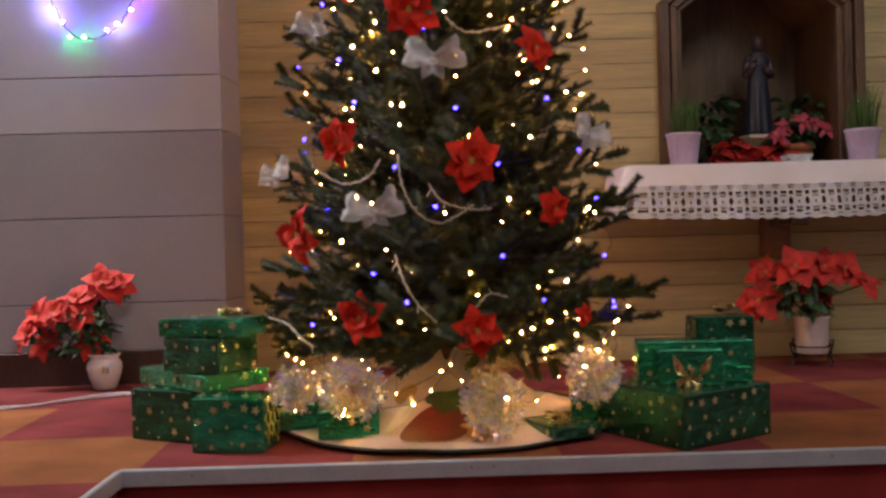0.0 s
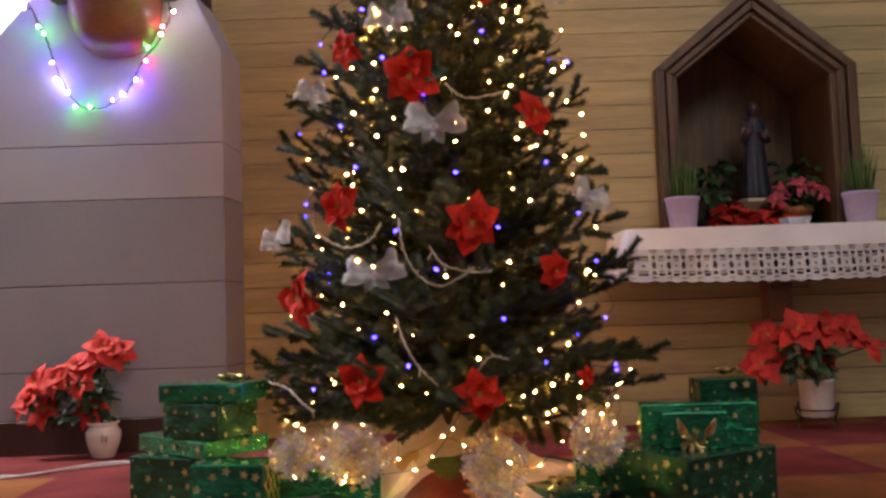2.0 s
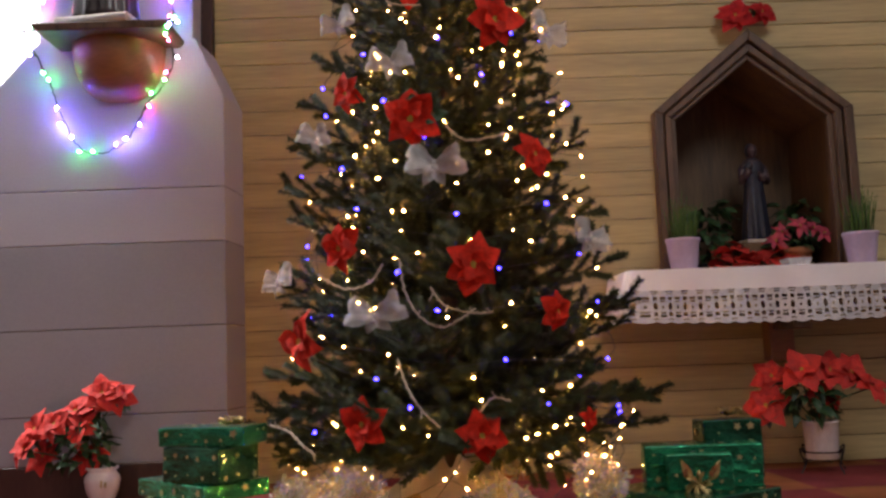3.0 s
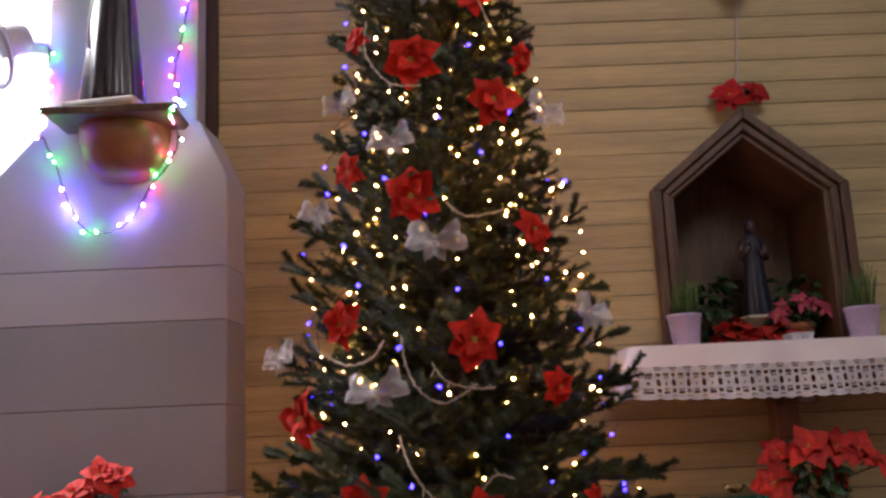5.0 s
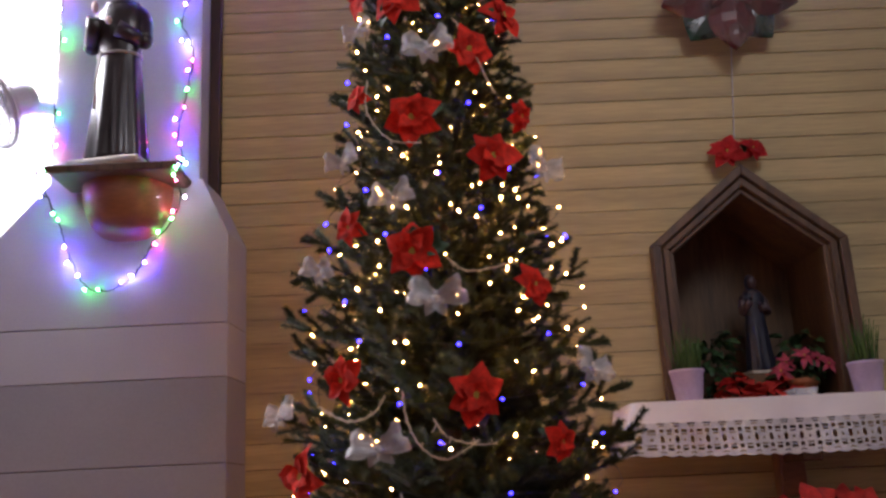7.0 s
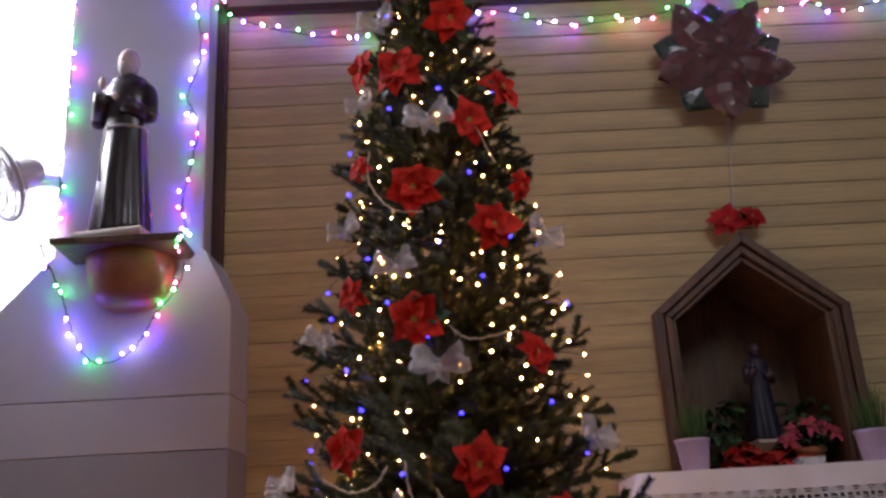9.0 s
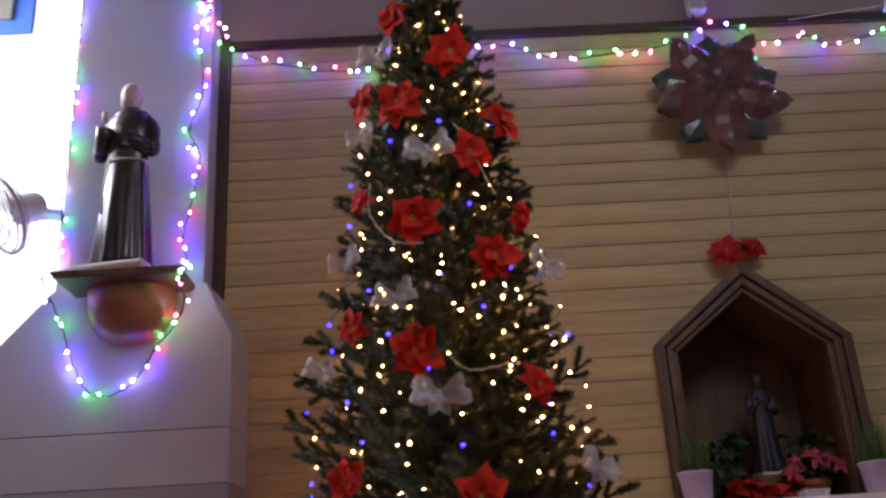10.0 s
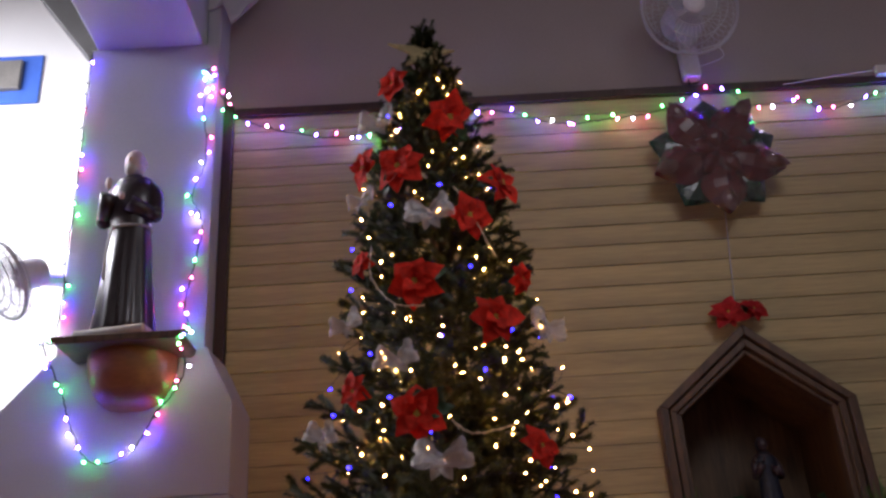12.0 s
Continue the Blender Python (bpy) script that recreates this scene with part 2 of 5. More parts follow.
CHERRY = material("reddish_varnished_wood", (0.24, 0.098, 0.045), 0.4, var=0.14, scale=4, bump=0.1, bscale=20, stretch=(1, 4, 4), coat=0.1)
POT_WHITE = material("white_glazed_pot", (0.74, 0.70, 0.68), 0.3, var=0.06, coat=0.3)
POT_LILAC = material("lilac_plastic_pot", (0.46, 0.35, 0.46), 0.45, var=0.08)
TERRACOTTA = material("terracotta", (0.36, 0.13, 0.05), 0.8, var=0.15, bump=0.3)
SOIL = material("dark_soil", (0.03, 0.022, 0.016), 0.95, var=0.3, bump=0.8)
IRON = material("black_iron", (0.02, 0.02, 0.02), 0.45, metal=0.6, var=0.15)
ROBE = material("dark_brown_glazed_robe", (0.024, 0.016, 0.017), 0.36, var=0.3, scale=9, coat=0.25)
STATUE_SKIN = material("painted_plaster", (0.60, 0.47, 0.43), 0.5, var=0.1)
STATUE_BASE = material("cream_plaster", (0.62, 0.55, 0.45), 0.6, var=0.1)
CORD = material("white_cord", (0.42, 0.40, 0.38), 0.7)
BLUE_ROBE = material("blue_grey_robe", (0.022, 0.025, 0.042), 0.45, var=0.25, scale=20)
ROSE_ROBE = material("faded_rose_robe", (0.06, 0.035, 0.042), 0.5, var=0.25, scale=20)
FAN_PLASTIC = material("pale_grey_plastic", (0.62, 0.60, 0.65), 0.4, var=0.05)
FAN_WIRE = material("grey_wire_guard", (0.46, 0.45, 0.50), 0.4, metal=0.0, var=0.05)
BLADE = material("smoky_clear_blade", (0.5, 0.5, 0.55), 0.25, var=0.05, alpha=0.45)
CAPIZ_RED = material("dull_red_lantern_petal", (0.085, 0.010, 0.011), 0.25, var=0.3, scale=16, coat=0.4)
CAPIZ_GREEN = material("dull_green_lantern_petal", (0.012, 0.038, 0.024), 0.25, var=0.3, scale=16, coat=0.4)
CAPIZ_PALE = material("pale_rose_lantern_pane", (0.105, 0.050, 0.045), 0.25, var=0.2, scale=16, coat=0.4)
FILM = material("clear_plastic_wrap", (0.9, 0.9, 0.9), 0.14, var=0.02, scale=20, bump=1.0, bscale=24, alpha=0.05, spec=1.0)
BLUE_SIGN = material("blue_card", (0.05, 0.14, 0.55), 0.6, var=0.06)
DARK_GREY = material("dark_grey_paint", (0.06, 0.058, 0.056), 0.6, var=0.1)
GREY_BOX = material("grey_box", (0.20, 0.19, 0.17), 0.6, var=0.1)


def foil_shimmer():
    """Clear holographic foil: every strip has its own pale hue."""
    m = bpy.data.materials.new("iridescent_foil")
    m.use_nodes = True
    n, l = m.node_tree.nodes, m.node_tree.links
    b = n["Principled BSDF"]
    oi = n.new("ShaderNodeObjectInfo")
    tc = n.new("ShaderNodeTexCoord")
    ns = n.new("ShaderNodeTexNoise")
    ns.inputs["Scale"].default_value = 26
    l.new(tc.outputs["Object"], ns.inputs["Vector"])
    ad = n.new("ShaderNodeMath")
    ad.operation = "ADD"
    l.new(oi.outputs["Random"], ad.inputs[0])
    l.new(ns.outputs["Fac"], ad.inputs[1])
    fr = n.new("ShaderNodeMath")
    fr.operation = "FRACT"
    l.new(ad.outputs[0], fr.inputs[0])
    cr = n.new("ShaderNodeValToRGB")
    e = cr.color_ramp.elements
    e[0].position, e[0].color = 0.0, (0.92, 0.76, 0.30, 1)
    e[1].position, e[1].color = 1.0, (0.92, 0.80, 0.36, 1)
    for p, c in ((0.25, (0.70, 0.80, 0.62, 1)), (0.45, (0.55, 0.60, 0.95, 1)), (0.6, (0.85, 0.65, 0.88, 1)), (0.8, (0.9, 0.80, 0.5, 1))):
        x = e.new(p)
        x.color = c
    l.new(fr.outputs[0], cr.inputs[0])
    l.new(cr.outputs[0], b.inputs["Base Color"])
    b.inputs["Metallic"].default_value, b.inputs["Roughness"].default_value = 0.4, 0.12
    bp = n.new("ShaderNodeBump")
    bp.inputs["Strength"].default_value, bp.inputs["Distance"].default_value = 0.8, 0.004
    l.new(ns.outputs["Fac"], bp.inputs["Height"])
    l.new(bp.outputs[0], b.inputs["Normal"])
    b.inputs["Alpha"].default_value, b.inputs["Coat Weight"].default_value = 0.55, 0.8
    return m


IRIS = foil_shimmer()
WARM = glowing("warm_bulb", (1.0, 0.46, 0.110), 520)
BLUE = glowing("blue_bulb", (0.008, 0.006, 1.0), 90)
GREEN_BULB = glowing("green_bulb", (0.07, 1.0, 0.17), 95)
PINK_BULB = glowing("pink_bulb", (1.0, 0.07, 0.24), 110)
VIOLET_BULB = glowing("violet_blue_bulb", (0.11, 0.055, 1.0), 370)
WHITE_BULB = glowing("white_bulb", (0.78, 0.72, 0.95), 140)


# ---- shapes used by many things ----
def catmull(points, per=8):
    p = [Vector(q) for q in points]
    p = [2 * p[0] - p[1]] + p + [2 * p[-1] - p[-2]]
    out = []
    for a, b, c, d in zip(p, p[1:], p[2:], p[3:]):
        for i in range(per):
            t = i / per
            out.append(0.5 * (2 * b + (c - a) * t + (2 * a - 5 * b + 4 * c - d) * t * t + (3 * b - a - 3 * c + d) * t ** 3))
    return out + [p[-2]]


def petal_mesh(name, length, width, curl, mat, fold=0.18, seg=6, pointed=1.0):
    """A pointed leaf along +x, folded at its midrib and curling down at the tip."""
    bm = bmesh.new()
    rows = []
    for i in range(seg + 1):
        t = i / seg
        w = width * (math.sin(math.pi * min(1, t ** 0.8 * 0.97 + 0.03)) ** (0.7 + 0.3 * pointed)) * (0.18 if i == 0 else 1)
        w = max(w, 0.0008)
        z = curl * length * (0.55 * t - t * t)
        rows.append([bm.verts.new((length * t, s * w / 2, z + fold * w * abs(s) * 0.5 + 0.002 * math.sin(9 * t + 2 * s))) for s in (-1, -0.5, 0, 0.5, 1)])
    for a, b in zip(rows, rows[1:]):
        for k in range(4):
            bm.faces.new((a[k], a[k + 1], b[k + 1], b[k]))
    me = mesh_of(name, bm, mat)
    me.polygons.foreach_set("use_smooth", [True] * len(me.polygons))
    return me


def child(name, me, parent, m, label=""):
    ob = new(name, me)
    ob.parent = parent
    ob.matrix_basis = m
    if label:
        tagged(ob, label)
    return ob


RNG = random.Random(7)
PETALS = [petal_mesh("petal", 0.058, 0.047, c, PETAL, pointed=p) for c, p in ((0.30, 1.0), (0.6, 1.2), (0.15, 0.8))]
PETALS_PLANT = [petal_mesh("petal", 0.074, 0.057, c, PETAL_PLANT, pointed=p) for c, p in ((0.4, 1.0), (0.7, 1.2), (0.2, 0.9))]
PETALS_PINK = [petal_mesh("petal", 0.055, 0.026, 0.5, PINK)]
LEAVES = [petal_mesh("leaf", 0.062, 0.032, c, LEAF) for c in (0.3, 0.7)]
HEART = mesh_of("flower_heart", bmesh.new(), POLLEN)
hb = bmesh.new()
for k in range(7):
    a = k * 0.9
    bmesh.ops.create_icosphere(hb, subdivisions=1, radius=0.0035, matrix=Matrix.Translation((0.0055 * math.cos(a) * (k > 0), 0.0055 * math.sin(a) * (k > 0), 0.006)))
hb.to_mesh(HEART)
hb.free()


def bloom(parent, m, petals, rng, outer=6, inner=4, leaves=0, scale=1.0):
    """Two rings of petals round a yellow heart; the face looks along +z of m."""
    turn = rng.uniform(0, 60)
    for k in range(outer):
        child("petal", rng.choice(petals), parent, m @ pose(0, 0, 0, 0, 0, turn + k * 360 / outer + rng.uniform(-9, 9)) @ pose(0.003, 0, 0, rng.uniform(-14, 14), rng.uniform(-22, 12), 0) @ Matrix.Scale(scale * rng.uniform(0.9, 1.12), 4))
    for k in range(inner):
        child("petal", rng.choice(petals), parent, m @ pose(0, 0, 0.004, 0, 0, turn + 30 + k * 360 / inner + rng.uniform(-12, 12)) @ pose(0.002, 0, 0, rng.uniform(-14, 14), rng.uniform(-42, -20), 0) @ Matrix.Scale(scale * rng.uniform(0.58, 0.72), 4))
    for k in range(leaves):
        child("leaf", rng.choice(LEAVES), parent, m @ pose(0, 0, -0.006, 0, 0, rng.uniform(0, 360)) @ pose(0.008, 0, 0, 0, rng.uniform(-5, 20), 0) @ Matrix.Scale(scale * 1.0, 4))
    child("flower_heart", HEART, parent, m @ Matrix.Scale(scale, 4))


def facing(place, normal, roll=0.0):
    """A pose whose +z looks along normal."""
    return Matrix.Translation(place) @ Vector(normal).to_track_quat("Z", "Y").to_matrix().to_4x4() @ pose(0, 0, 0, 0, 0, roll)


# ---- the tree ----
TX, TY = 0.05, 2.60
PROFILE = ((0.2, 0.52), (0.3, 0.55), (0.95, 0.45), (1.63, 0.32), (2.30, 0.14), (2.45, 0.05))


def reach(z):
    for (a, ra), (b, rb) in zip(PROFILE, PROFILE[1:]):
        if z <= b:
            return ra + (rb - ra) * (max(z, a) - a) / (b - a)
    return 0.04


def branch_mesh(length, seed):
    """A bottle-brush bough along +x: stem, side twigs and flat needles."""
    rng = random.Random(seed)
    verts, faces = [], []

    def needles(p, q, count, size):
        d = (q - p)
        step = d / count
        ax = d.normalized()
        u = ax.cross(Vector((0.1, 0.2, 1))).normalized()
        w = ax.cross(u)
        for i in range(count):
            o = p + step * (i + rng.random())
            for k in range(8):
                a = rng.uniform(0, 6.28318)
                side = math.cos(a) * u + math.sin(a) * w
                tip = o + (side * 0.92 + ax * 0.45).normalized() * size * rng.uniform(0.75, 1.15)
                b = ax.cross(side) * 0.0019
                n = len(verts)
                verts.extend((o - b, o + b, tip))
                faces.append((n, n + 1, n + 2))

    def stem(p, q, r):
        ax = (q - p).normalized()
        u = ax.cross(Vector((0.1, 0.2, 1))).normalized()
        w = ax.cross(u)
        n = len(verts)
        for o, s in ((p, r), (q, r * 0.6)):
            for k in range(3):
                verts.append(o + s * (math.cos(2.0944 * k) * u + math.sin(2.0944 * k) * w))
        for k in range(3):
            faces.append((n + k, n + (k + 1) % 3, n + 3 + (k + 1) % 3, n + 3 + k))

    def along(t):
        return Vector((length * t, 0.02 * length * math.sin(5 * t + seed), length * (0.10 * t * t - 0.05 * t)))

    k = max(4, int(length / 0.05))
    for i in range(k):
        p, q = along(i / k), along((i + 1) / k)
        stem(p, q, 0.003)
        if i >= k * 0.25:
            needles(p, q, int((q - p).length / 0.0030), 0.019)
    twigs = max(4, int(length / 0.046))
    for i in range(twigs):
        t = 0.25 + 0.72 * i / twigs
        p = along(t)
        l = rng.uniform(0.09, 0.16) * (1.15 - 0.5 * t) * min(1.0, 0.45 + length)
        s = 1 if i % 2 else -1
        q = p + Vector((0.75, s * rng.uniform(0.5, 0.95), rng.uniform(-0.15, 0.55))).normalized() * l
        stem(p, q, 0.0018)
        needles(p + (q - p) * 0.1, q, int(l / 0.0030), 0.0175)
    me = bpy.data.meshes.new("branch")
    me.from_pydata([tuple(v) for v in verts], [], faces)
    me.materials.append(NEEDLE)
    return me


LENGTHS = (0.12, 0.2, 0.28, 0.36, 0.44, 0.52)
BOUGHS = [[branch_mesh(l, 11 * i + s) for s in range(3)] for i, l in enumerate(LENGTHS)]
TREE = thing("christmas_tree", pose(TX, TY, 0), "tall green artificial fir tree with dense drooping boughs", "tree")
part("trunk", lathe([(0.028, 0.02), (0.026, 0.8), (0.018, 1.8), (0.008, 2.42)], 10), BARK, TREE, "brown trunk pole")
for k in range(4):
    a = 0.6 + k * 1.5708
    part("stand_leg", tube([(0, 0, 0.10), (0.14 * math.cos(a), 0.14 * math.sin(a), 0.045), (0.25 * math.cos(a), 0.25 * math.sin(a), 0.012)], 0.009), IRON, TREE)
rng = random.Random(3)
z = 0.25
turn = 0.0
while z < 2.36:
    r = reach(z)
    count = max(5, int(6 + 15 * r / 0.55))
    for k in range(count):
        turn += 360 / count
        a = turn + rng.uniform(-9, 9)
        want = max(0.09, r * rng.uniform(0.66, 1.03 if z > 0.4 else 1.08))
        i = min(range(len(LENGTHS)), key=lambda q: abs(LENGTHS[q] - want))
        lift = rng.uniform(4, 24) if z > 0.4 else rng.uniform(-12, 10)
        lift += 28 * max(0, z - 1.9) / 0.6
        drop = want * math.sin(radians(lift)) * 0.8
        s = want / LENGTHS[i]
        child("branch", rng.choice(BOUGHS[i]), TREE, pose(0, 0, z - drop + rng.uniform(-0.02, 0.02), 0, -lift, a) @ pose(0.012, 0, 0, rng.uniform(-35, 35), 0, 0) @ Matrix.Diagonal((s, 1, 1, 1)))
    turn += 137
    z += 0.082 if z < 1.6 else 0.068
for k in range(22):
    a = 360 * k / 22 + rng.uniform(-7, 7)
    child("branch", rng.choice(BOUGHS[rng.choice((3, 4, 5))]), TREE, pose(0, 0, rng.uniform(0.26, 0.34), 0, rng.uniform(5, 21), a) @ pose(0.012, 0, 0, rng.uniform(-35, 35), 0, 0) @ Matrix.Diagonal((rng.uniform(0.85, 1.0), 1, 1, 1)))
for k in range(6):
    child("branch", BOUGHS[0][k % 3], TREE, pose(0, 0, 2.34 + 0.010 * k, 0, -60 - 3 * k, 60 * k))
child("branch", BOUGHS[0][1], TREE, pose(-0.01, 0, 2.42, 0, -84, 200))
child("branch", BOUGHS[0][2], TREE, pose(0.01, 0, 2.41, 0, -80, 20))

# a gold five-pointed star on the tip
TOP = thing("tree_topper", pose(0.045, 2.60, 2.395), "small gold star on the tip of the tree", "ornament")
pts = []
for k in range(10):
    r = 0.125 if k % 2 == 0 else 0.048
    pts.append((r * math.sin(k * 0.628318), r * math.cos(k * 0.628318)))
part("star", prism(pts, -0.004, 0.004, 0.001), GOLD, TOP).matrix_basis = pose(0, -0.03, 0.015, -24, 0, 14)
part("clip", tube([(0, 0.004, -0.05), (0, 0.002, 0.0)], 0.005), GOLD, TOP)

# ---- red flowers and white bows in the tree: x, y, z, width ----
FLOWERS = (
    (-0.21, 2.19, 0.74, 0.107), (0.10, 2.11, 0.68, 0.118), (-0.31, 2.22, 0.52, 0.128), (-0.16, 2.10, 0.33, 0.107), (0.10, 2.05, 0.30, 0.099),
    (0.29, 2.15, 0.57, 0.085), (-0.03, 2.17, 1.04, 0.131), (0.26, 2.19, 0.95, 0.089), (-0.19, 2.25, 1.13, 0.081), (0.35, 2.14, 0.32, 0.045),
    (-0.06, 2.46, 2.21, 0.110), (0.11, 2.38, 2.02, 0.140), (-0.05, 2.34, 1.83, 0.146), (-0.16, 2.44, 1.89, 0.120), (0.25, 2.40, 1.79, 0.120),
    (0.14, 2.29, 1.63, 0.119), (-0.02, 2.24, 1.42, 0.128), (-0.17, 2.33, 1.52, 0.071), (0.27, 2.31, 1.44, 0.080), (0.18, 2.23, 1.30, 0.125))
rng = random.Random(21)
for x, y, z, w in FLOWERS:
    out = Vector((x - TX, y - TY, 0)).normalized()
    n = Vector((out.x * 1.5, out.y - 0.15, rng.uniform(-0.25, 0.3) - 0.12 * (z > 1.2)))
    fl = thing("poinsettia_ornament", facing((x, y, z), n), "red velvet poinsettia flower clipped to the tree", "ornament", "poinsettias on the tree")
    bloom(fl, Matrix(), PETALS, rng, 6, 4, 1, w / 0.100)
    child("stem", mesh_of("stem", tube([(0, 0, 0.002), (0, 0, -0.05)], 0.002, 5), LEAF), fl, Matrix())


def loop_mesh(name, length, width, height, mat):
    """A loop of wide ribbon, pinched at the origin."""
    bm = bmesh.new()
    rows = []
    steps = 20
    for i in range(steps + 1):
        t = i / steps
        a = 2 * math.pi * t
        x = length * 0.5 * (1 - math.cos(a))
        z = height * math.sin(a) * (0.35 + 0.65 * x / length)
        w = width * (0.22 + 0.78 * (x / length) ** 0.7)
        row = []
        for j in range(9):
            s = j / 4 - 1
            p = Vector((x + 0.004 * math.sin(5 * s + 8 * t), s * w / 2, z + 0.003 * math.sin(11 * s + 3 * t)))
            row.append(bm.verts.new(p + noise.noise_vector(p * 75) * length * 0.11))
        rows.append(row)
    for p, q in zip(rows, rows[1:]):
        for k in range(8):
            bm.faces.new((p[k], p[k + 1], q[k + 1], q[k]))
    me = mesh_of(name, bm, mat)
    me.polygons.foreach_set("use_smooth", [True] * len(me.polygons))
    return me


LOOP = loop_mesh("loop", 0.055, 0.056, 0.018, GAUZE)
TAIL = petal_mesh("tail", 0.036, 0.026, 0.5, GAUZE, fold=0.4, pointed=0.4)
KNOT_BM = bmesh.new()
bmesh.ops.create_icosphere(KNOT_BM, subdivisions=2, radius=0.009)
KNOT = mesh_of("knot", KNOT_BM, GAUZE)
BOWS = ((-0.12, 2.12, 0.57, 0.107), (0.02, 2.14, 0.91, 0.110), (-0.07, 2.20, 1.18, 0.092), (-0.26, 2.28, 1.02, 0.084), (0.38, 2.24, 0.74, 0.097),
        (-0.37, 2.33, 0.67, 0.088), (-0.10, 2.43, 2.03, 0.106), (0.03, 2.27, 1.62, 0.108), (-0.16, 2.38, 1.74, 0.075), (-0.20, 2.30, 1.32, 0.079), (0.31, 2.30, 1.28, 0.099))
rng = random.Random(5)
for x, y, z, w in BOWS:
    out = Vector((x - TX, y - TY, 0)).normalized()
    bw = thing("bow_ornament", facing((x, y, z), (out.x, out.y - 0.2, 0.05)), "translucent white gauze bow tied on the tree", "ornament", "bows on the tree")
    s = Matrix.Scale(w / 0.085, 4)
    t = rng.uniform(-20, 20)
    for k, a in enumerate((18, 162)):
        child("loop", LOOP, bw, s @ pose(0, 0, 0.01, 0, 0, 0) @ pose(0, 0, 0, 0, 0, a + t) @ pose(0, 0, 0, rng.uniform(-28, 28), rng.uniform(-30, -5), 0))
    for a in (-60, -118):
        child("tail", TAIL, bw, s @ pose(0, 0, 0.008, 0, 0, a + t + rng.uniform(-12, 12)) @ pose(0, 0, 0, 0, -12, 0))
    child("knot", KNOT, bw, s @ pose(0, 0, 0.012))

# ---- light strings in the tree ----
BULB_BM = bmesh.new()
bmesh.ops.create_icosphere(BULB_BM, subdivisions=1, radius=0.0028)
for v in BULB_BM.verts:
    v.co.z *= 1.5
BULB_WARM = mesh_of("bulb", BULB_BM, WARM)


def bulb_like(mat):
    me = BULB_WARM.copy()
    me.materials.clear()
    me.materials.append(mat)
    return me


BULB_BLUE = bulb_like(BLUE)
STRING = thing("string_lights", Matrix(), "string of small warm white lights wound round the tree", "lights")
STRING_B = thing("string_lights", Matrix(), "string of small blue lights wound round the tree", "lights")
rng = random.Random(13)


def spiral(count, z0, z1, turns, depth, jitter):
    out = []
    for i in range(count):
        t = i / (count - 1)
        # even spread over the cone: more turns of the string where it is wide
        z = z0 + (z1 - z0) * (1 - (1 - 0.99 * t) ** 0.62)
        a = 6.28318 * turns * t + rng.uniform(-0.1, 0.1)
        r = reach(z) * rng.uniform(*depth)
        out.append(Vector((TX + r * math.cos(a), TY + r * math.sin(a), z + rng.uniform(-jitter, jitter))))
    return out


pts = spiral(300, 0.20, 2.44, 17.3, (0.52, 0.91), 0.06)
part("cable", tube(catmull(pts, 2), 0.0011, 3), WIRE_DARK, STRING)
for p in pts:
    child("bulb", BULB_WARM, STRING, Matrix.Translation(p) @ pose(0, 0, 0, rng.uniform(-90, 90), rng.uniform(-90, 90), 0) @ Matrix.Scale(rng.uniform(0.5, 1.05), 4))
# a second warm string in the upper half
STRING_C = thing("string_lights", Matrix(), "second string of warm lights in the upper boughs", "lights")
more = spiral(120, 0.85, 2.42, 9.1, (0.48, 0.89), 0.05)
part("cable", tube(catmull(more, 2), 0.0011, 3), WIRE_DARK, STRING_C)
for p in more:
    child("bulb", BULB_WARM, STRING_C, Matrix.Translation(p) @ pose(0, 0, 0, rng.uniform(-90, 90), rng.uniform(-90, 90), 0) @ Matrix.Scale(rng.uniform(0.45, 1.0), 4))
# the lowest loop of the string, hanging under the boughs over the skirt
low = []
for i in range(76):
    a = 6.28318 * 2 * i / 75
    r = rng.uniform(0.26, 0.52)
    low.append(Vector((TX + r * math.cos(a), TY + r * math.sin(a), rng.uniform(0.08, 0.29))))
part("cable", tube(catmull(low, 2), 0.0011, 3), WIRE_DARK, STRING)
for p in low:
    child("bulb", BULB_WARM, STRING, Matrix.Translation(p) @ pose(0, 0, 0, rng.uniform(-90, 90), rng.uniform(-90, 90), 0) @ Matrix.Scale(rng.uniform(0.45, 0.9), 4))
pts = spiral(90, 0.26, 2.2, 10.6, (0.72, 0.93), 0.05)
part("cable", tube(catmull(pts, 3), 0.0011, 3), WIRE_DARK, STRING_B)
for p in pts:
    child("bulb", BULB_BLUE, STRING_B, Matrix.Translation(p) @ pose(0, 0, 0, rng.uniform(-90, 90), rng.uniform(-90, 90), 0) @ Matrix.Scale(1.5, 4))

